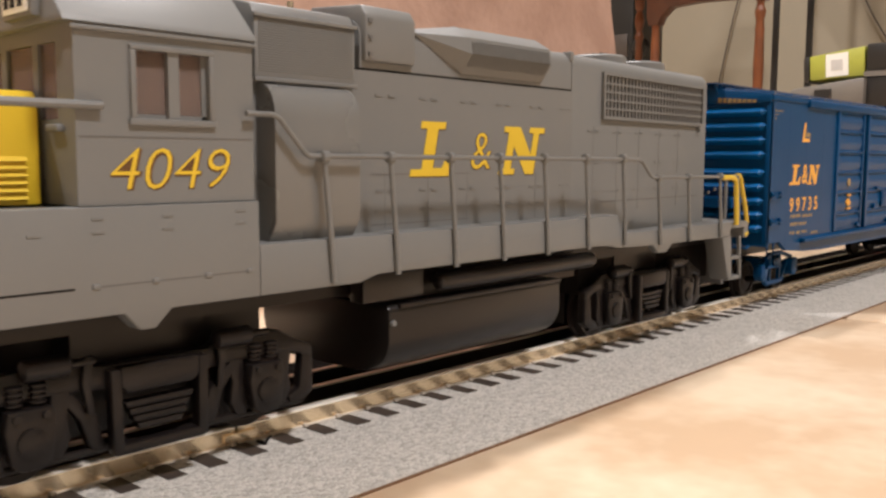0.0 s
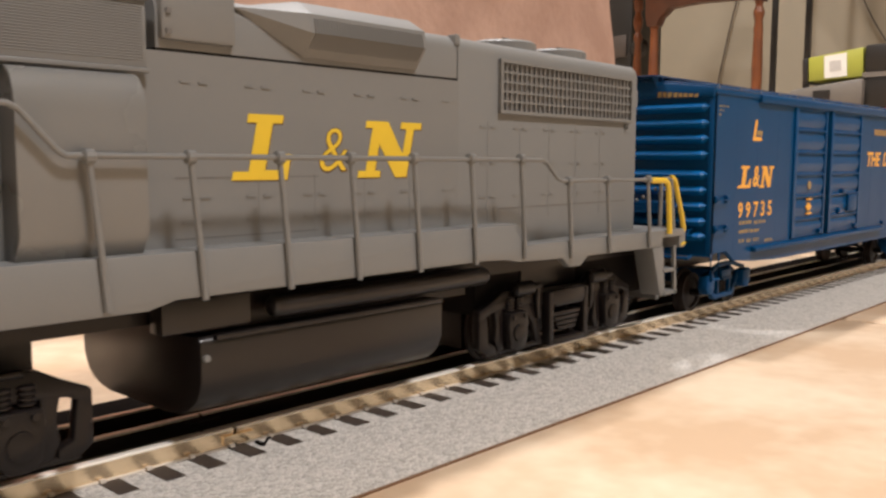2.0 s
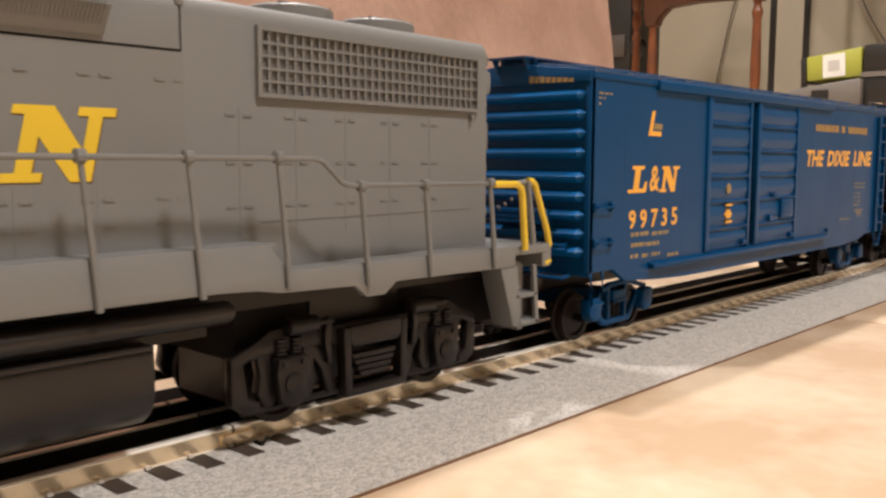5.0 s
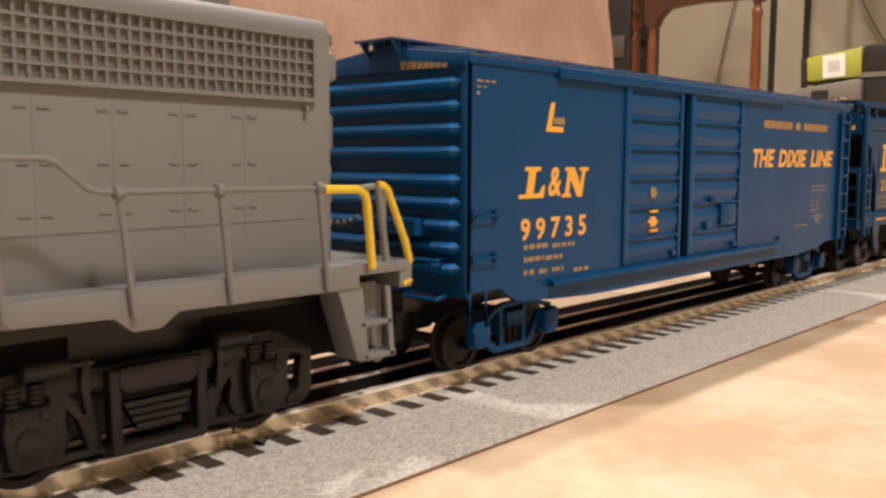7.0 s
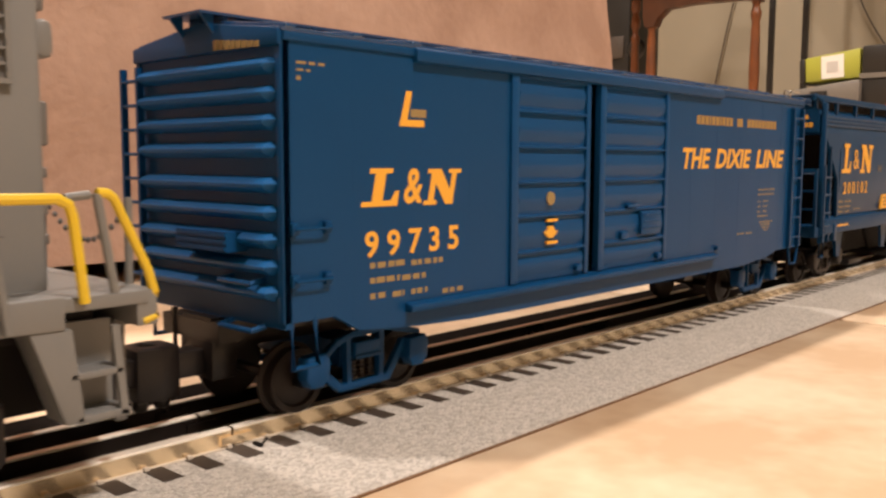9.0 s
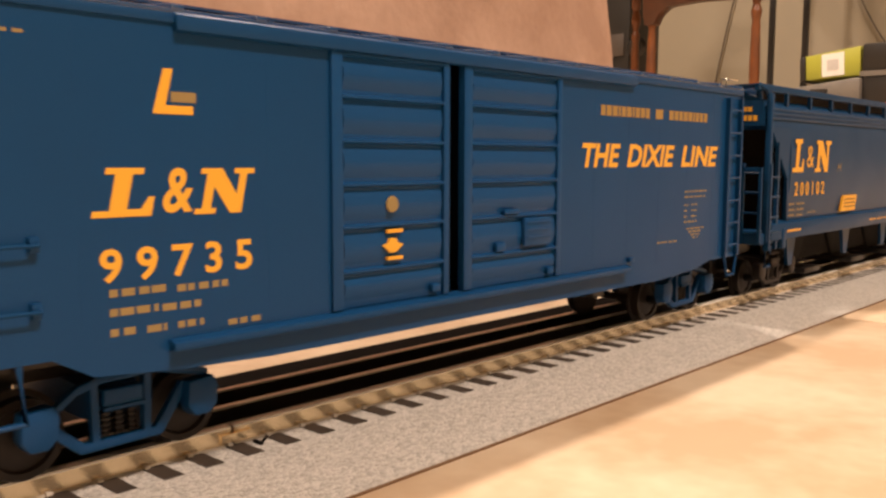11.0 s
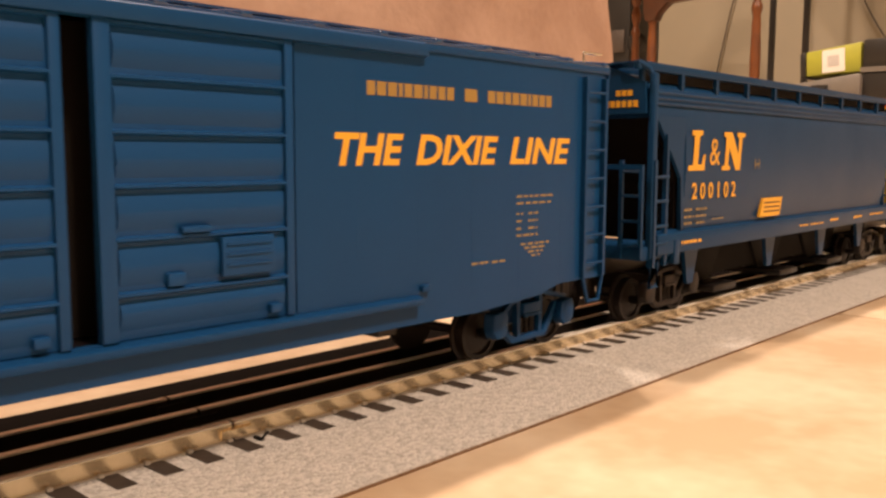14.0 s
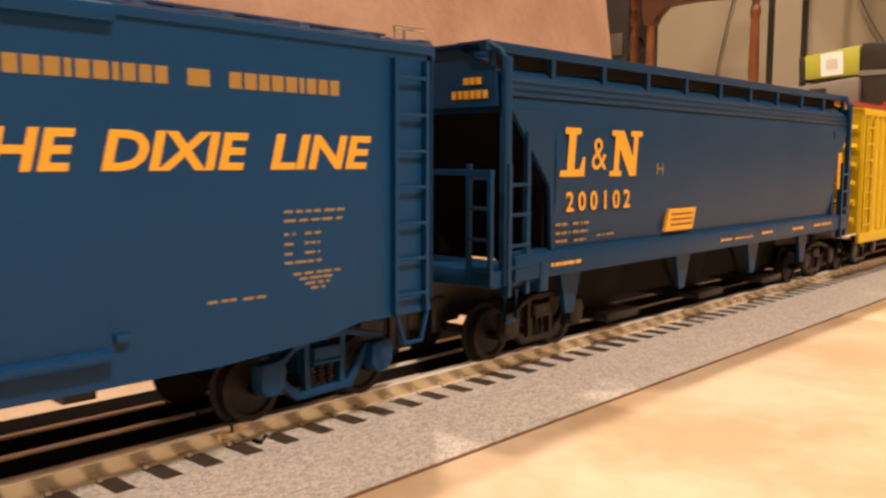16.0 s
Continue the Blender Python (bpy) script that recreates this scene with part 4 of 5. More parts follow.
        part("cut_lever", Shape().tube([(212.6, y(15), -19), (213.4, y(6), -21), (213.4, y(2), -24)], 0.35, 6), GREY, lo)
    both(rails)
    part("end_sill", Shape().box(209.8, 212.4, YC - W + 0.6, YC + W - 0.6, -19.2, -15.0), GREY, lo, bevel=0.2)
    part("pilot", Shape().box(209.5, 211.0, YC - 13, YC + 13, -31.5, -19), GREY_D, lo, bevel=0.2)
    ch = Shape()
    for i in range(16):
        u = i / 15
        ch.lathe([(0.2, -0.3), (0.5, 0), (0.2, 0.3)], (212.6, YC - 12 + 24 * u, -5.5 - 5 * math.sin(math.pi * u)), "x", 6)
    part("end_chain", ch, GREY_D, lo, "dark safety chain")
    for y in (YC - 12, YC + 12):
        part("end_chain_post", Shape().tube([(212.2, y, -15), (212.4, y, -4.6)], 0.5), GREY, lo)
    coupler(lo, 211.5, 1)
    return lo


# ---------------------------------------------------------------- freight trucks
def freight_truck(car, xc, material, r=4.9):
    tk = part("truck", Shape().box(xc - 3.2, xc + 3.2, YC - 11, YC + 11, -31.5, -27.5), material, car, "cast side-frame truck")

    def side(y):
        a, b = span(y(12.2), y(13.4))
        k = 10.3
        s = Shape()
        up = [(-k - 1.6, -29.2), (-k + 2.4, -28.4), (-5.4, -26.6), (-2.4, -25.7), (4.6, -25.5), (k - 1.8, -26.4), (k + 1.6, -27.2)]
        s.prism([(xc + u, z) for u, z in up] + [(xc + u, z - 1.0) for u, z in up[::-1]], "y", a, b)
        dn = [(-k + 1.8, -30.2), (-4.6, -33.5), (4.4, -33.4), (k - 2.2, -28.2), (k - 1.0, -28.6), (5.2, -34.5), (-5.2, -34.7), (-k + 1.2, -31.4)]
        s.prism([(xc + u, z) for u, z in dn], "y", a, b)
        fr = part("side_frame", s, material, tk, "open cast side frame", bevel=0.18)
        for e in (-1, 1):
            jb = [(-2.0, -28.2), (1.6, -27.8), (2.2, -29.2), (2.0, -31.6), (0.9, -32.8), (-1.2, -32.8), (-2.2, -31.4)]
            part("journal_box", Shape().prism([(xc + e * k + u, z) for u, z in jb], "y", *span(y(12.4), y(14.9))), material, fr, bevel=0.35)
            part("column", Shape().prism([(xc + e * u, z) for u, z in ((3.0, -26.2), (3.9, -26.2), (3.7, -33.9), (2.8, -33.9))], "y", a, b), material, fr)
        for x in (-1.7, 0, 1.7):
            prof = [(r, i * 0.62 + h) for i in range(5) for r, h in ((0.55, 0), (0.78, 0.16), (0.78, 0.36), (0.55, 0.5))]
            part("coil_spring", Shape().lathe(prof, (xc + x, y(12.2), -33.3), "z", 8), BLACK, fr)
        part("bolster_end", Shape().box(xc - 2.5, xc + 2.5, *span(y(11.6), y(14.0)), -29.6, -27.4), material, fr, bevel=0.25)
        part("bolster_lip", Shape().box(xc - 2.7, xc + 2.7, *span(y(13.6), y(14.3)), -29.9, -29.4), material, fr, bevel=0.1)
    both(side)
    for k in (-10.3, 10.3):
        wheelset(car, xc + k, r)


def ladder(car, name, x0, x1, y, z0, z1, n, material, depth=1.1, r=0.28):
    ld = part(name, Shape().box(x0 - 0.4, x0 + 0.4, y - depth, y, z0, z1).box(x1 - 0.4, x1 + 0.4, y - depth, y, z0, z1), material, car)
    for i in range(n):
        z = z0 + (z1 - z0) * (i + 0.5) / n
        part("rung", Shape().tube([(x0, y - depth * 0.8, z), (x1, y - depth * 0.8, z)], r, 6), material, ld)
    return ld


def name_marks(widths, x0, x1):
    """Stations of plain bars, of the given relative widths, that stand for a company name."""
    unit, x, out = (x1 - x0 + 0.42) / sum(widths), x0, []
    for w in widths:
        out.append((x, x + w * unit - 0.42))
        x += w * unit
    return out


# ---------------------------------------------------------------- boxcar
def boxcar():
    bc = thing("boxcar", (314, YC, RAIL), "blue double-door model boxcar with amber lettering and ribbed ends", "boxcar")
    W = 18.5
    x0, x1, eave = 224.8, 402.8, 16.4
    yb = YC - W
    # body shell: side sheets with their sill outline, floor, roof, ends
    low = [(x0, -21.8), (233.4, -21.8), (238, -24.4), (250, -25.4), (262, -25.9), (357, -26.0), (364, -26.1), (381, -25.1), (388, -23.6), (x1, -23.6)]

    def side(y):
        a, b = span(y(W), y(W - 1.2))
        left = [p for p in low if p[0] < 272]
        ss = part("side_sheet", Shape().prism([(x0, eave), (273, eave), (273, -26.0)] + left[::-1], "y", a, b), BLUE, bc)
        right = [p for p in low if p[0] > 340]
        part("side_sheet", Shape().prism([(327, eave), (x1, eave)] + right[::-1] + [(327, -26.0)], "y", a, b), BLUE, bc)
        part("sill_sheet", Shape().box(273, 327, a, b, -26.0, -21.4), BLUE, bc)
        part("header_sheet", Shape().box(273, 327, a, b, 14.8, eave), BLUE, bc)
        # near-black back sheet: the door gap's shade is in its colour
        part("doorway_back", Shape().box(273, 327, *span(y(W - 6.0), y(W - 6.6)), -21.4, 14.8), SEAM_SHADE, bc)
        # riveted panel seams
        for x in (237, 249.5, 262, 338, 350.5, 363, 375.5, 388):
            sm = Shape().box(x - 0.25, x + 0.25, *span(y(W + 0.015), y(W - 0.1)), -23, eave - 0.8)
            part("panel_seam", sm, BLUE, ss)
        for x in (x0 + 1.3, x1 - 1.3):
            rv = Shape()
            for i in range(34):
                rv.lathe([(0.16, 0.1), (0.1, -0.08)], (x, y(W), -20.8 + i * 1.07), "y", 5)
            part("rivet_row", rv, BLUE, ss)
        part("eave_rail", Shape().box(x0, x1, *span(y(W + 0.35), y(W - 0.5)), 15.4, 16.6), BLUE, bc, bevel=0.15)
        part("door_track", Shape().prism([(y(W - 0.2), 14.4), (y(W + 1.0), 14.6), (y(W + 1.0), 16.4), (y(W - 0.2), 16.9)], "x", 248.8, 351.6), BLUE, bc, "upper door track", bevel=0.15)
        part("door_sill", Shape().prism([(y(W - 0.2), -22.9), (y(W + 1.5), -22.8), (y(W + 1.6), -21.8), (y(W - 0.2), -21.4)], "x", 247.2, 350.2), BLUE, bc, "lower door track ledge", bevel=0.15)
        part("track_bracket", Shape().box(350.6, 352.4, *span(y(W + 0.8), y(W)), -21.0, -20.0), BLUE, bc, bevel=0.15)
        for dx0, dx1 in ((272.2, 296.1), (299.6, 326.4)):
            dr = part("door", Shape().box(dx0, dx1, *span(y(W - 0.1), y(W - 0.9)), -21.3, 14.6), BLUE_D, bc, "ribbed sliding door", bevel=0.1)
            part("door_post", Shape().box(dx0, dx0 + 2.0, *span(y(W + 0.55), y(W - 0.2)), -21.3, 14.6), BLUE_D, dr, bevel=0.15)
            part("door_post", Shape().box(dx1 - 1.3, dx1, *span(y(W + 0.55), y(W - 0.2)), -21.3, 14.6), BLUE_D, dr, bevel=0.15)
            zs = [-21.0, -15.9, -9.6, -3.6, 2.5, 8.6, 14.4]
            for za, zb in zip(zs, zs[1:]):
                m = (za + zb) / 2
                p = [(y(W - 0.2), za + 0.5), (y(W + 0.16), za + 1.6), (y(W + 0.34), za + 2.7), (y(W + 0.34), za + 3.1), (y(W + 0.12), zb - 1.5), (y(W - 0.2), zb - 0.7)]
                part("door_panel", Shape().prism(p, "x", dx0 + 2.3, dx1 - 1.6), BLUE_D, dr)
                part("door_rib", Shape().prism([(y(W - 0.2), zb - 0.55), (y(W + 0.6), zb - 0.3), (y(W + 0.6), zb), (y(W - 0.2), zb + 0.25)], "x", dx0 + 2.0, dx1 - 1.3), BLUE_D, dr)
            part("door_latch", Shape().box(dx1 - 4.2, dx1 - 2.4, *span(y(W + 0.9), y(W)), -20.6, -19.4), BLUE_D, dr, bevel=0.15)
        pd = part("placard_board", Shape().box(314.9, 322.7, *span(y(W + 1.1), y(W + 0.2)), -15.1, -10.2), BLUE_D, bc, bevel=0.2)
        for k in range(3):
            part("placard_slat", Shape().box(315.5, 322.1, *span(y(W + 1.3), y(W + 1.0)), -13.8 + k * 1.3, -13.5 + k * 1.3), BLUE_D, pd)
        part("door_fitting", Shape().box(307.6, 310.0, *span(y(W + 0.9), y(W)), -15.6, -14.0), BLUE_D, bc, bevel=0.2)
        part("door_fitting", Shape().box(309.6, 313.6, *span(y(W + 1.0), y(W)), -9.4, -8.6), BLUE_D, bc, bevel=0.2)
        # grab irons and stirrups by the corner, ladder at the other end
        for z in (-9.2, -16.2):
            part("grab_iron", Shape().tube([(226.0, y(W), z + 0.4), (226.0, y(W + 1.1), z), (232.0, y(W + 1.1), z), (232.0, y(W), z + 0.4)], 0.26, 6), BLUE, bc)
            part("grab_bracket", Shape().box(225.5, 226.7, *span(y(W + 0.8), y(W)), z - 0.8, z + 0.9).box(231.2, 232.3, *span(y(W + 0.8), y(W)), z - 0.8, z + 0.9), BLUE, bc, bevel=0.15)
        part("stirrup", Shape().tube([(226.0, y(W - 0.4), -21), (226.3, y(W - 0.4), -28.2), (230.5, y(W - 0.4), -28.2), (230.0, y(W - 0.4), -21)], 0.5, 8), BLUE, bc)
        part("stirrup", Shape().tube([(394.8, y(W + 0.3), -23), (396.6, y(W + 0.3), -28.0), (400.2, y(W + 0.3), -28.0), (401.6, y(W + 0.3), -23)], 0.36, 8), BLUE, bc)
    both(side)
    ladder(bc, "side_ladder", 394.4, 400.9, yb, -23.2, 14.4, 7, BLUE)
    part("car_floor", Shape().box(x0 + 1, x1 - 1, YC - W + 1.2, YC + W - 1.2, -22.6, -21.6), BLACK, bc)
    part("centre_sill", Shape().box(x0 - 2, x1 + 2, YC - 3.6, YC + 3.6, -27.4, -22.6), BLACK, bc)
    part("brake_reservoir", Shape().lathe([(1.5, 0), (2.6, 0.8), (2.6, 9), (1.5, 9.8)], (352, YC - 9, -26), "x", 14).box(347, 351, YC - 13, YC - 6, -28.5, -22.6), BLACK, bc)
    # roof with its ribs and running board
    rf = [(YC - W - 0.2, 16.6), (YC - W - 0.2, 17.1), (YC, 19.2), (YC + W + 0.2, 17.1), (YC + W + 0.2, 16.6)]
    roof = part("roof", Shape().prism(rf, "x", x0 - 0.3, x1 + 0.3), BLUE_R, bc, bevel=0.12)
    n = 15
    for i in range(n + 1):
        x = x0 + 1.2 + (x1 - x0 - 2.4) * i / n
        rib = [(YC - W - 0.3, 16.8), (YC - W - 0.3, 17.6), (YC, 19.7), (YC + W + 0.3, 17.6), (YC + W + 0.3, 16.8), (YC, 18.8)]
        part("roof_rib", Shape().prism(rib, "x", x - 0.9, x + 0.9), BLUE_R, roof, bevel=0.28)
    rw = part("running_board", Shape().box(x0 - 3.4, x1 + 3.4, YC - 4.8, YC + 4.8, 19.9, 20.3), BLUE_R, bc)
    for i in range(24):
        x = x0 + 1 + i * 7.9
        part("board_bracket", Shape().box(x - 0.4, x + 0.4, YC - 4.4, YC + 4.4, 18.6, 19.9), BLUE, rw)
    for sgn, xe in ((-1, x0), (1, x1)):
        part("board_strut", Shape().prism([(xe + sgn * 2.8, 19.92), (xe + sgn * 0.8, 17.4), (xe + sgn * 0.8, 19.92)], "y", YC - 4.1, YC - 3.7).prism([(xe + sgn * 2.8, 19.92), (xe + sgn * 0.8, 17.4), (xe + sgn * 0.8, 19.92)], "y", YC + 3.7, YC + 4.1), BLUE, rw)
    part("roof_grab", Shape().tube([(396, YC - W + 1.2, 17.2), (396, YC - W + 1.2, 19.2), (402, YC - W + 1.2, 19.2), (402, YC - W + 5.2, 19.8), (402, YC - W + 5.2, 18)], 0.26, 6), STEEL, bc, "bright wire roof grab")
    # ends with deep pressed ribs
    for sgn, xe in ((-1, x0), (1, x1)):
        end = [(YC - W, -22.6), (YC + W, -22.6), (YC + W, 16.6), (YC, 19.0), (YC - W, 16.6)]
        a, b = span(xe, xe - sgn * 1.0)
        es = part("end_sheet", Shape().prism(end, "x", a, b), BLUE, bc)
        for d in (-1, 1):
            c, e = span(YC + d * W, YC + d * (W - 1.3))
            part("corner_post", Shape().box(*span(xe, xe + sgn * 0.3), c, e, -21.8, 16.2), BLUE, es, bevel=0.12)
        for z in (12.3, 8.6, 5.0, 1.3, -3.4, -7.1, -10.8, -14.4, -17.9):
            s = Shape()
            pr = [(xe, z - 1.1), (xe + sgn * 1.0, z - 0.75), (xe + sgn * 1.65, z - 0.25), (xe + sgn * 1.75, z + 0.15), (xe + sgn * 1.3, z + 0.65), (xe, z + 1.15)]
            s.prism(pr, "y", YC - W + 2.4, YC + W - 2.4)
            k = len(s.bm.verts) // 2
            vs = list(s.bm.verts)
            for grp, t in ((vs[:k], -1.6), (vs[k:], 1.6)):
                tip = s.bm.verts.new((xe, YC + (-W + 0.9 if t < 0 else W - 0.9), z + 0.3))
                for i in range(k - 1):
                    s.bm.faces.new((grp[i], grp[i + 1], tip))
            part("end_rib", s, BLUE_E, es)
        part("end_cornice", Shape().prism([(YC - W, 14.8), (YC + W, 14.8), (YC + W, 16.9), (YC, 19.2), (YC - W, 16.9)], "x", *span(xe - sgn * 0.2, xe + sgn * 0.8)), BLUE, es, bevel=0.2)
        pf = part("brake_step", Shape().box(*span(xe, xe + sgn * 3.4), YC - 10.0, YC + 2.6, -12.6, -9.8), BLUE_D, bc, "slatted brake platform")
        for k in range(3):
            part("step_slat", Shape().box(*span(xe + sgn * 3.4, xe + sgn * 3.6), YC - 9.8, YC + 2.4, -12.4 + k * 0.95, -11.9 + k * 0.95), BLUE, pf)
        for z, ya in ((-16.2, YC - 13.8), (-22.6, YC - 13.8)):
            part("end_grab", Shape().tube([(xe, ya, z), (xe + sgn * 2.2, ya, z - 0.4), (xe + sgn * 2.2, ya + 7.4, z - 0.4), (xe, ya + 7.4, z)], 0.4, 6), BLUE_D, bc)
        ld = part("end_ladder", Shape().box(*span(xe + sgn * 0.6, xe + sgn * 1.6), YC + W + 2.2, YC + W + 2.9, -20, 14).box(*span(xe + sgn * 0.6, xe + sgn * 1.6), YC + W - 2.6, YC + W - 1.9, -20, 14), BLUE, bc)
        for i in range(9):
            z = -18 + i * 3.75
            part("rung", Shape().tube([(xe + sgn * 1.3, YC + W - 2.2, z), (xe + sgn * 1.3, YC + W + 2.5, z)], 0.3, 6), BLUE, ld)
        part("brake_gear", Shape().tube([(xe + sgn * 2, YC + 6, -22), (xe + sgn * 2.6, YC + 5, -29), (xe - sgn * 3, YC + 2, -31)], 0.5, 6).box(*span(xe - sgn * 2, xe + sgn * 2.2), YC - 6, YC + 9, -26.0, -23.0), BLACK, bc)
        coupler(bc, xe, sgn)
    freight_truck(bc, 243.7, BLUE)
    freight_truck(bc, 385.6, BLUE)
    # lettering on the near side
    slab_mark("emblem_mark", SLAB_L, 238.2, 246.6, -6.7, -1.2, yb, 1.2, AMBER, bc)
    slab_mark("emblem_mark", SLAB_N, 251.0, 259.8, -6.8, -1.3, yb, 1.2, AMBER, bc)
    lettering("emblem_mark", "&", (246.9, 250.9, -6.5, -1.2), yb, AMBER, bc, shear=0.15, bold=0.02)
    lettering("road_number", "9 9 7 3 5", (239.0, 259.2, -14.1, -10.2), yb, AMBER, bc, bold=0.022, label="amber road number")
    lettering("slogan", "THE", (333.7, 347.1, -1.6, 3.0), yb, AMBER, bc, shear=0.2, bold=0.03, label="amber italic lettering")
    lettering("slogan", "DIXIE", (349.8, 369.3, -1.6, 3.0), yb, AMBER, bc, shear=0.2, bold=0.03, label="amber italic lettering")
    lettering("slogan", "LINE", (372.5, 390.2, -1.6, 3.0), yb, AMBER, bc, shear=0.2, bold=0.03, label="amber italic lettering")
    part("company_mark", Shape().prism([(245.9, 5.0), (251.2, 5.0), (251.2, 6.0), (247.6, 6.0), (248.6, 10.2), (247.4, 10.2)], "y", yb - 0.06, yb), AMBER, bc)
    part("company_mark", Shape().box(248.3, 251.6, yb - 0.06, yb, 6.4, 7.6), AMBER_DIM, bc)
    for x, e in name_marks((1, 1.1, 1.1, 0.6, 1, 1.1, 0.6, 1, 1, 1), 339.8, 358.2) + [(360.8, 363.8)] + name_marks((1.1, 1.1, 1, 1.1, 1.1, 0.6, 1, 1, 1), 366.6, 384.2):
        part("name_bar", Shape().box(x, e, yb - 0.06, yb, 8.4, 10.4), AMBER_NAME, bc)
    bars("stencil_line", [(240, 247, -15.8, 1.15), (248.5, 255.5, -16.0, 1.1), (240, 246, -18.0, 1.15), (246.5, 252, -18.1, 1.1), (240, 243, -20.3, 1.15), (244.5, 247, -20.4, 1.1), (248.5, 252, -20.4, 1.1), (255.5, 260.6, -21.0, 1.0),
                          (227, 231.8, 12.5, 0.5), (227, 229.4, 11.6, 0.4), (227, 228.2, 10.4, 0.7),
                          (374.6, 385.2, -7.4, 0.5), (374.6, 385.0, -8.6, 0.5), (374.6, 376.4, -10.4, 0.5), (378, 381, -10.4, 0.5), (374.6, 376.4, -11.7, 0.5), (378, 380.6, -11.7, 0.5), (374.6, 376.2, -13.0, 0.5), (378, 380.6, -13.0, 0.5), (374.6, 380.8, -14.2, 0.5),
                          (376, 384.2, -15.8, 0.5), (377, 383.2, -16.5, 0.5), (378, 382.2, -17.2, 0.5), (379, 381.4, -17.9, 0.5), (362.8, 367, -18.1, 0.5), (368, 371.6, -18.2, 0.5)], yb, AMBER_DIM, bc)
    bd = part("round_badge", Shape().lathe([(1.25, 0.1), (1.15, -0.15)], (283.6, yb - 0.5, -6.7), "y", 18), AMBER_DIM, bc)
    part("diamond_badge", Shape().prism([(281.5, -12.7), (282.6, -12.4), (283.0, -11.7), (284.2, -11.7), (284.6, -12.4), (285.7, -12.7), (284.8, -13.3), (284.2, -13.8), (283.0, -13.8), (282.4, -13.3)], "y", yb - 0.72, yb - 0.2), AMBER, bc)
    part("badge_bar", Shape().box(282.4, 285.6, yb - 0.72, yb - 0.2, -10.9, -10.4).box(282.4, 285.6, yb - 0.72, yb - 0.2, -14.9, -14.4), AMBER, bc)
    for i in range(8):
        d = -4.2 - i * 1.35
        part("end_mark", Shape().box(x0 - 1.0, x0 - 0.75, YC + d - 1.0, YC + d, 15.0 - 0.03 * i, 16.4 - 0.12 * i), AMBER_DIM, bc)
    return bc


# ---------------------------------------------------------------- covered hopper
def covered_hopper():
    hp = thing("covered_hopper", (508, YC, RAIL), "dark blue model covered hopper with rounded sides and amber lettering", "hopper car")
    W = 18.0
    xa, xb = 419.4, 597.4
    ba, bb = 424.0, 593.0

    def section(k):
        """Half outline of the bulging body, from roof to sill, scaled towards the middle by k."""
        pts = [(4.0, 18.6), (9.0, 17.6), (13.2, 16.0), (15.6, 14.2), (16.3, 13.2), (16.6, 11.6), (16.9, 11.2), (17.2, 8.0), (17.6, 3.0), (17.7, -2.0), (17.6, -8.0), (17.2, -12.5), (16.4, -17.0)]
        return [(d * k, z) for d, z in pts]
    body = [(YC - d, z) for d, z in section(1)] + [(YC + d, z) for d, z in section(1)[::-1]]
    s = Shape().prism(body, "x", 437.0, 582.0)
    # sloping end bays: sheets that lean in under the roof
    hb = part("body", s, NAVY, hp, "rounded grain body", smooth=60)
    for sgn, x_in, x_out in ((-1, 437.0, ba), (1, 582.0, bb)):
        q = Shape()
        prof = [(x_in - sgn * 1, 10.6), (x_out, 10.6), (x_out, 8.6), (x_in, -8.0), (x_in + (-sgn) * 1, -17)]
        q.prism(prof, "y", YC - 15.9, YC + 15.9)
        # the shade under the hopper end is put into this sheet's colour
        part("end_slope", q, SHADE_BLACK, hb, "sloping end sheet, black for the shade it lies in")
        # black plate added to hide the bright floor seen through the end
        part("end_shade_plate", Shape().box(*span(x_in + sgn * 0.2, x_in + sgn * 1.6), YC - 15.8, YC + 15.8, -19.3, -6.0), SHADE_BLACK, hb, "added black plate that closes off the end")
        high = [p for p in body if p[1] > 7.9]
        part("body_end", Shape().prism(high, "x", *span(x_in, x_out)), NAVY, hb, smooth=60)
        for d in (-1, 1):
            gus = [(x_out, 8.4), (x_in, 8.4), (x_in, -16.8), (x_in + sgn * 0.8, -16.8), (x_in + sgn * 1.6, -5.0)]
            part("side_gusset", Shape().prism(gus, "y", *span(YC + d * 16.6, YC + d * 17.45)), NAVY, hb)
        xe = xa if sgn < 0 else xb
        # end frame, posts and platform
        for d in (-1, 1):
            c = YC + d * (W - 0.6)
            part("corner_post", Shape().box(*span(xe - sgn * 2.2, xe - sgn * 4.0), c - 0.7, c + 0.7, -22, 17.2), NAVY, hp, bevel=0.2)
            part("brace", Shape().tube([(xe - sgn * 3.2, c, 16.0), (xe - sgn * 2.4, c - d * 1.0, 18.2), (xe - sgn * 0.6, c - d * 2.4, 19.5)], 0.7, 6), NAVY, hp)
            lx0, lx1 = span(xe - sgn * 3.2, xe - sgn * 9.2)
            ld = part("side_ladder", Shape().box(lx0 - 0.5, lx0 + 0.5, c - 0.6 * (1 if d < 0 else -1) - 0.5, c + 0.5, -24, -1).box(lx1 - 0.5, lx1 + 0.5, c - 0.5, c + 0.5, -24, 4.6), NAVY, hp)
            for z in (-4.6, -9.8, -15.2, -19.0):
                part("rung", Shape().tube([(lx0, c + d * 0.7, z), (lx1, c + d * 0.7, z)], 0.35, 6), NAVY, ld)
            ex = xe + sgn * 0.4
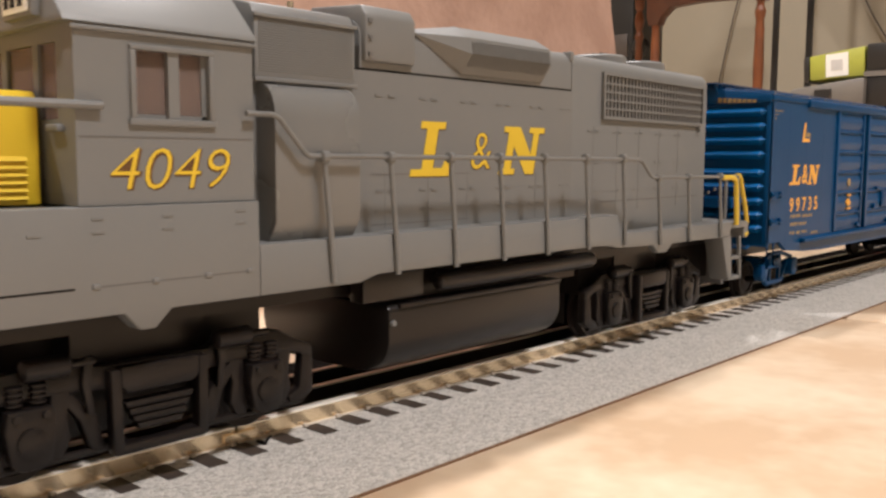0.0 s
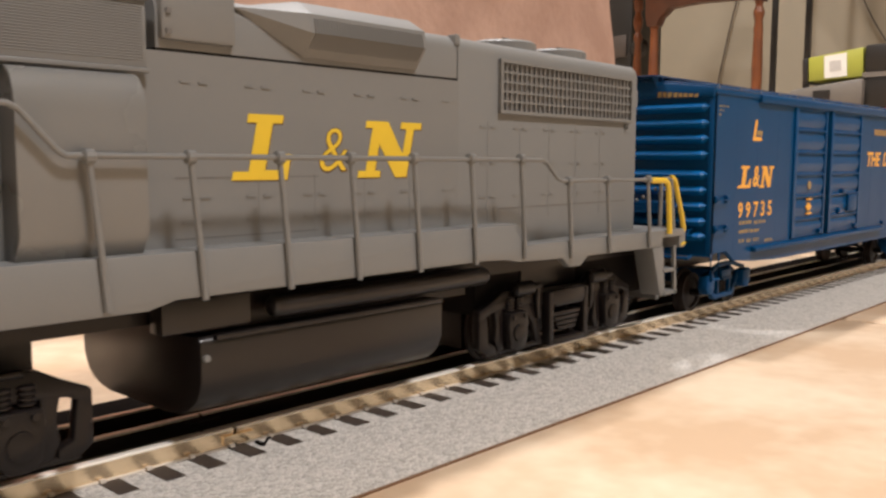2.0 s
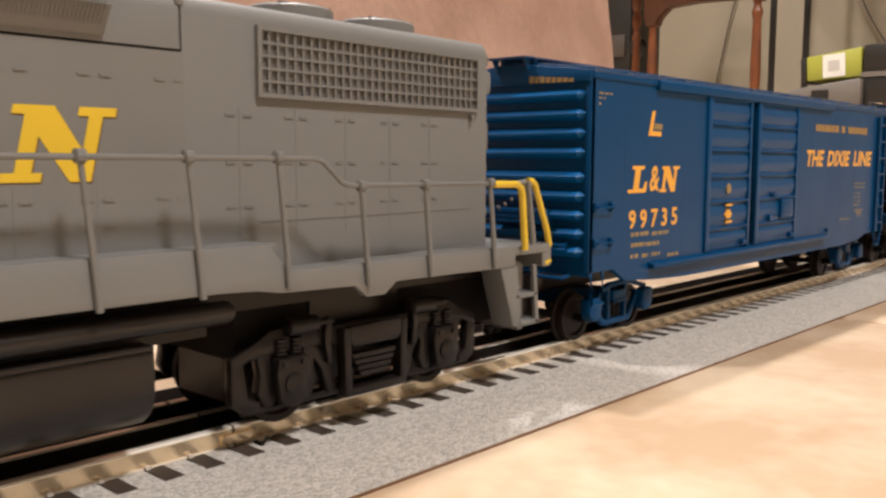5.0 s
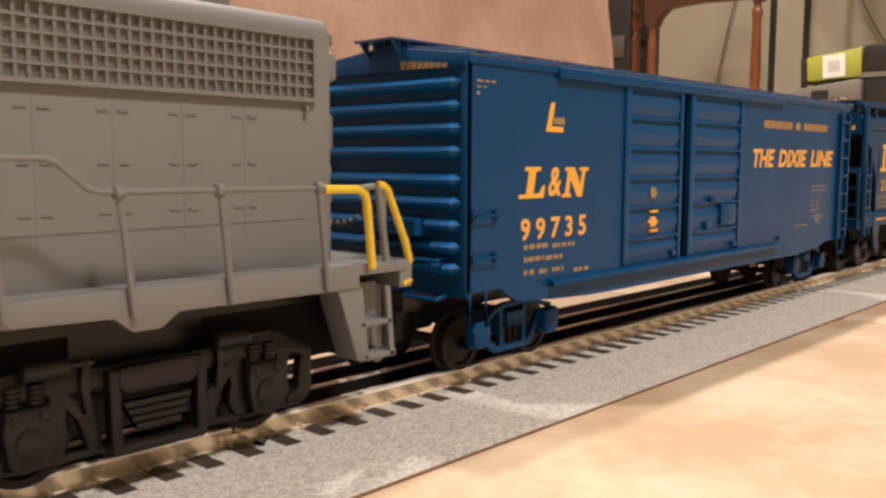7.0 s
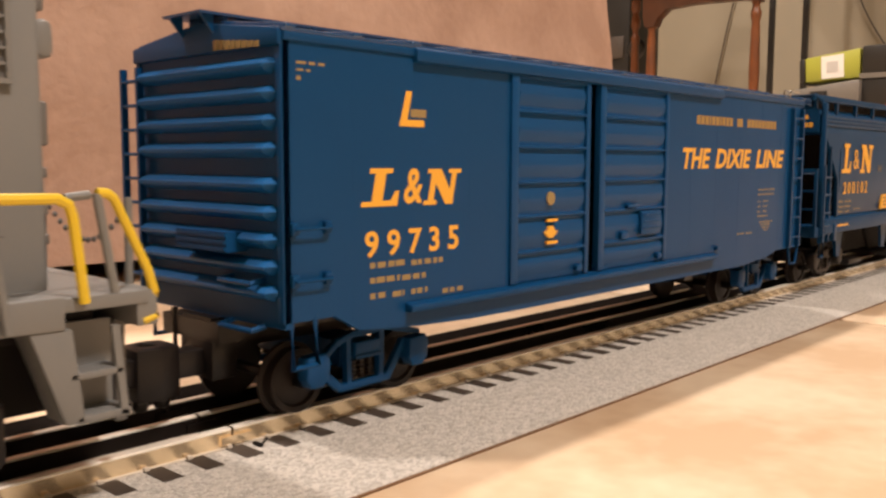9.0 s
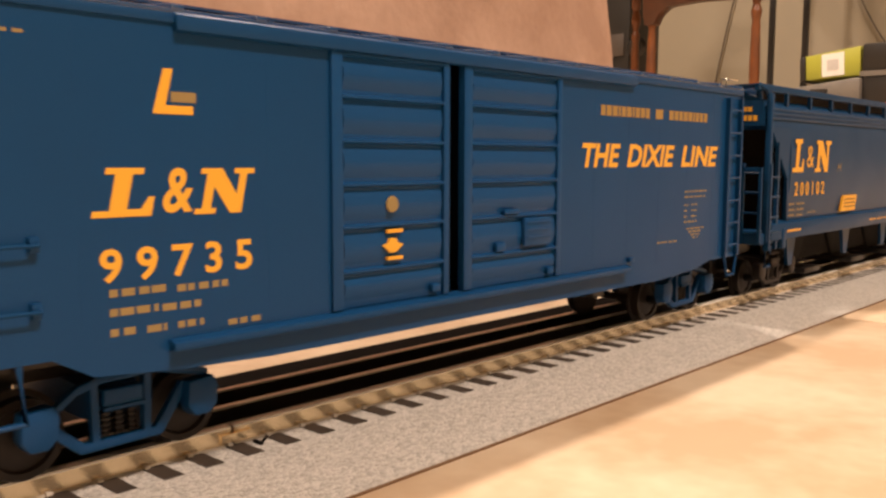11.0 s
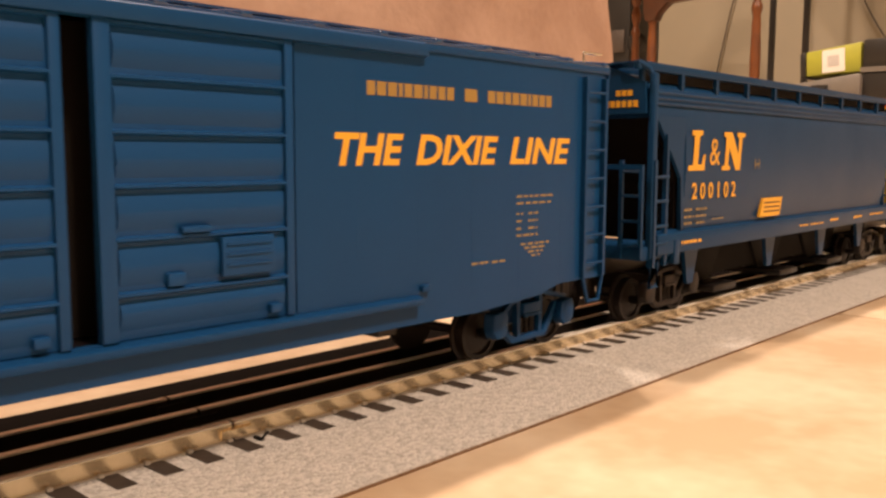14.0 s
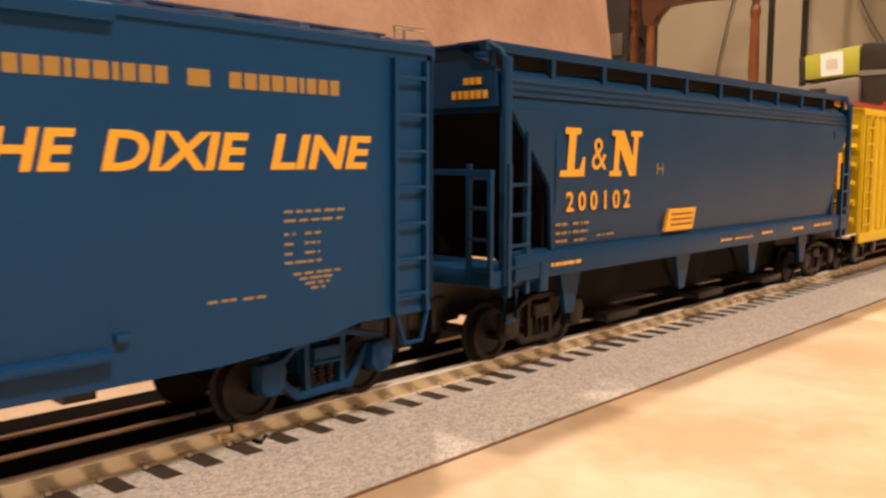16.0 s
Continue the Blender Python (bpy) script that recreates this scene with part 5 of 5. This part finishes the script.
            el = part("end_ladder", Shape().box(ex - 0.4, ex + 0.4, c - d * 0.4 - 0.4, c - d * 0.4 + 0.4, -22, -2).box(ex - 0.4, ex + 0.4, c - d * 5.2 - 0.4, c - d * 5.2 + 0.4, -22, -1), NAVY, hp)
            for z in (-3.4, -8.6, -14.0, -19.2):
                part("rung", Shape().tube([(ex, c - d * 0.4, z), (ex, c - d * 5.2, z)], 0.38, 6), NAVY, el)
            part("stirrup", Shape().tube([(lx0, c, -23), (lx0, c, -28.4), (lx0 + 3.2, c, -28.4), (lx0 + 3.2, c, -23)], 0.45, 6), NAVY, hp)
        part("end_platform", Shape().box(*span(xe, xe - sgn * 14), YC - W + 0.6, YC + W - 0.6, -22.4, -19.4), NAVY, hp, bevel=0.2)
        part("end_beam", Shape().box(*span(xe + sgn * 0.8, xe - sgn * 0.6), YC - W + 1, YC + W - 1, -3.0, -2.0), NAVY, hp)
        part("end_panel", Shape().prism([(YC - W + 1.4, 8.8), (YC + W - 1.4, 8.8), (YC + W - 1.8, 15.4), (YC + 6, 19.6), (YC - 6, 19.6), (YC - W + 1.8, 15.4)], "x", *span(xe - sgn * 1.4, xe - sgn * 2.0)), NAVY, hp)
        # end walk added to throw shade on the end bay
        part("shading_walk", Shape().box(*span(xe - sgn * 0.4, xe - sgn * 9.0), YC - 9.0, YC + 9.0, 19.2, 19.7), NAVY, hp, bevel=0.1)
        coupler(hp, xe - sgn * 1, sgn)

    def side(y):
        part("side_sill", Shape().prism([(y(15.4), -16.4), (y(W + 0.2), -17.2), (y(W + 0.2), -21.6), (y(15.4), -21.6)], "x", 424.6, 593.4), NAVY, hp, "long side sill", bevel=0.2)
        part("eave_band", Shape().prism([(y(15.4), 11.0), (y(16.9), 11.2), (y(16.5), 13.0), (y(15.6), 14.4), (y(14.8), 14.4)], "x", 423.4, 594), NAVY, hp, bevel=0.15)
        part("roof_rail", Shape().box(419.2, 597.6, *span(y(14.2), y(15.6)), 18.0, 19.8), NAVY, hp, "roof walk edge rail", bevel=0.15)
        # the roof's shade under the walk, put in as a dark panel
        part("walk_shade", Shape().box(424.5, 592.5, *span(y(12.6), y(13.2)), 14.6, 19.2), SEAM_SHADE, hp, "dark panel for the shaded roof under the walk")
        for z, d in ((13.4, 16.5), (12.2, 16.8), (11.0, 17.2)):
            part("eave_rib", Shape().prism([(y(d - 0.8), z - 0.42), (y(d + 0.15), z - 0.3), (y(d + 0.25), z), (y(d - 0.1), z + 0.3), (y(d - 0.8), z + 0.3)], "x", 424.0, 593.2), NAVY, hp)
        for i in range(11):
            x = 421.5 + i * 17.3
            part("rail_post", Shape().box(x - 0.6, x + 0.6, *span(y(14.5), y(15.5)), 14.0, 19.0), NAVY, hp)
        part("jack_pad", Shape().box(431.6, 434.0, *span(y(W + 0.5), y(16)), -24.0, -18.6), NAVY, hp, bevel=0.2)
        for x in (446, 492, 531, 566):
            part("frame_leg", Shape().prism([(x - 3.6, -21.4), (x + 3.6, -21.4), (x + 1.0, -30), (x - 1.6, -30)], "y", *span(y(15.2), y(14.2))), NAVY, hp)
    both(side)
    part("roof_walk", Shape().box(419.0, 597.8, YC - 15.6, YC - 9.0, 19.3, 19.7).box(419.0, 597.8, YC + 9.0, YC + 15.6, 19.3, 19.7), NAVY, hp)
    for i in range(6):
        x = 440 + i * 27
        part("hatch_cover", Shape().box(x - 11, x + 11, YC - 4.6, YC + 4.6, 18.4, 20.2), NAVY, hp, bevel=0.6)
    for x in (469, 511, 549):
        # bays carry the shade under the car in their near-black colour
        part("hopper_bay", Shape().prism([(x - 17, -17), (x + 17, -17), (x + 5, -33), (x - 5, -33)], "y", YC - 6.5, YC + 6.5), SEAM_SHADE, hp, "sloping discharge bay, near-black for the shade under the car", bevel=0.4)
        part("outlet_gate", Shape().box(x - 6.5, x + 6.5, YC - 13.4, YC + 13.4, -34.4, -32.6), BLACK, hp, bevel=0.3)
    # dark box added to fill the shaded gap between the bays
    part("underbody", Shape().box(448, 570, YC - 5.5, YC + 5.5, -31.5, -17.5), SEAM_SHADE, hp, "added dark fill for the shaded gap between the bays")
    part("centre_sill", Shape().box(417, 600, YC - 3.4, YC + 3.4, -27.2, -21.6), BLACK, hp)
    freight_truck(hp, 438.6, RUST)
    freight_truck(hp, 581.0, RUST)
    yb = YC - 17.75
    slab_mark("emblem_mark", SLAB_L, 438.0, 446.8, -3.4, 5.7, yb, 0.9, AMBER, hp)
    slab_mark("emblem_mark", SLAB_N, 454.9, 467.4, -3.5, 5.6, yb, 0.9, AMBER, hp)
    lettering("emblem_mark", "&", (448.6, 453.8, -2.2, 3.9), yb, AMBER, hp, bold=-0.004)
    lettering("road_number", "2 0 0 1 0 2", (440.2, 463.0, -10.0, -6.2), yb, AMBER, hp, bold=0.02, label="amber road number")
    part("data_panel", Shape().prism([(478, -15.8), (490.6, -15.8), (492.2, -11.0), (479.6, -11.0)], "y", yb - 0.15, yb + 0.6), AMBER, hp)
    for k in range(3):
        part("data_line", Shape().box(480.4, 490.4, yb - 0.2, yb - 0.1, -12.4 - k * 1.15, -12.0 - k * 1.15), OUTLINE, hp)
    part("stencil_box", Shape().box(473.8, 474.2, yb - 0.06, yb, -3.4, -0.9).box(476.2, 476.6, yb - 0.06, yb, -3.4, -0.9).box(474.3, 476.1, yb - 0.06, yb, -2.3, -1.9), AMBER_DIM, hp)
    bars("stencil_line", [(437.4, 441, -12.6, 0.7), (443, 448.5, -12.6, 0.7), (437.4, 442, -14.2, 0.7), (443, 448, -14.2, 0.7), (437.4, 441, -15.7, 0.7), (443.4, 447.4, -15.8, 0.7), (451.4, 457.6, -15.2, 0.5)], yb + 0.25, AMBER_DIM, hp)
    bars("sill_line", [(435.2, 444.8, -19.9, 0.9), (505, 511, -19.9, 0.7), (513, 523, -19.9, 0.6), (529, 536, -19.6, 0.9), (550, 558, -19.8, 1.0), (566, 580, -19.6, 0.9)], YC - W - 0.22, AMBER, hp)
    part("end_diamond", Shape().prism([(585.5, -9), (588.5, -9), (588.5, 2), (585.5, 2)], "y", yb + 0.1, yb + 0.5), AMBER, hp)
    for i in range(6):
        d = -14.6 + i * 1.4
        part("end_mark", Shape().box(xa + 1.2, xa + 1.42, YC + d, YC + d + 1.0, 10.2, 11.6), AMBER, hp)
        if 0 < i < 4:
            part("end_mark", Shape().box(xa + 1.2, xa + 1.42, YC + d, YC + d + 1.1, 12.6, 13.8), AMBER, hp)
    return hp


# ---------------------------------------------------------------- yellow boxcar at the tail
def yellow_boxcar():
    yc = thing("yellow_boxcar", (690, YC, RAIL), "bright yellow model boxcar with ribbed sides", "boxcar")
    W = 17.6
    x0, x1 = 607.0, 780.0
    part("body", Shape().box(x0, x1, YC - W + 0.4, YC + W - 0.4, -24, 16), YELLOW, yc)
    part("roof", Shape().prism([(YC - W, 16), (YC - W, 16.6), (YC, 19.4), (YC + W, 16.6), (YC + W, 16)], "x", x0 - 0.4, x1 + 0.4), YELLOW, yc)
    for i in range(29):
        x = x0 + 1 + i * 6.0
        part("side_post", Shape().prism([(x - 0.8, YC - W + 0.4), (x - 0.5, YC - W - 0.4), (x + 0.5, YC - W - 0.4), (x + 0.8, YC - W + 0.4)], "z", -24, 15.6), YELLOW, yc)
    part("side_sill", Shape().box(x0, x1, YC - W - 0.5, YC - W + 0.6, -27.4, -24), YELLOW, yc, bevel=0.2)
    part("top_chord", Shape().box(x0, x1, YC - W - 0.5, YC - W + 0.6, 14.4, 16.2), YELLOW, yc, bevel=0.2)
    for z in (10, 4, -2, -8, -14, -20):
        part("end_rib", Shape().prism([(x0, z - 1.2), (x0 - 1.4, z), (x0, z + 1.2)], "y", YC - W + 1.5, YC + W - 1.5), YELLOW, yc)
    ladder(yc, "side_ladder", x0 + 1.6, x0 + 8.4, YC - W, -24, 13, 7, YELLOW)
    part("centre_sill", Shape().box(x0 - 2, x1, YC - 3.4, YC + 3.4, -27.4, -24), BLACK, yc)
    part("roof_stripe", Shape().box(x0 + 6, x1 - 6, YC - 9, YC - 3, 18.2, 19.8), RED, yc, "red roof walk")
    coupler(yc, x0, -1)
    freight_truck(yc, 624, BLACK)
    freight_truck(yc, 762, BLACK)
    return yc


# ---------------------------------------------------------------- build
room()
sofa()
side_table()
metal_rack()
stacked_boxes()
hanging_cords()
for lamp_x, lamp_y, watts, size in LAMPS:
    ceiling_fixture(lamp_x, lamp_y)
track()
TRAIN = [locomotive(), boxcar(), covered_hopper(), yellow_boxcar()]


def motions():
    """The train rolls towards -x; its wheels turn with the way it has gone."""
    for car in TRAIN:
        o = place(ORIGIN[car.name])
        gone = ROLL_LOCO if car is TRAIN[0] else ROLL_S
        walk(car, [(t, pose(o.x - s * MM, o.y, o.z)) for t, s in zip(ROLL_T, gone)])
    for wheel, r in WHEELS:
        o = wheel.location.copy()
        rows = []
        for i in range(81):
            t = i * 0.2
            rows.append((t, pose(o.x, o.y, o.z, 0, -math.degrees(np.interp(t, ROLL_T, ROLL_S) / r), 0)))
        walk(wheel, rows)


motions()
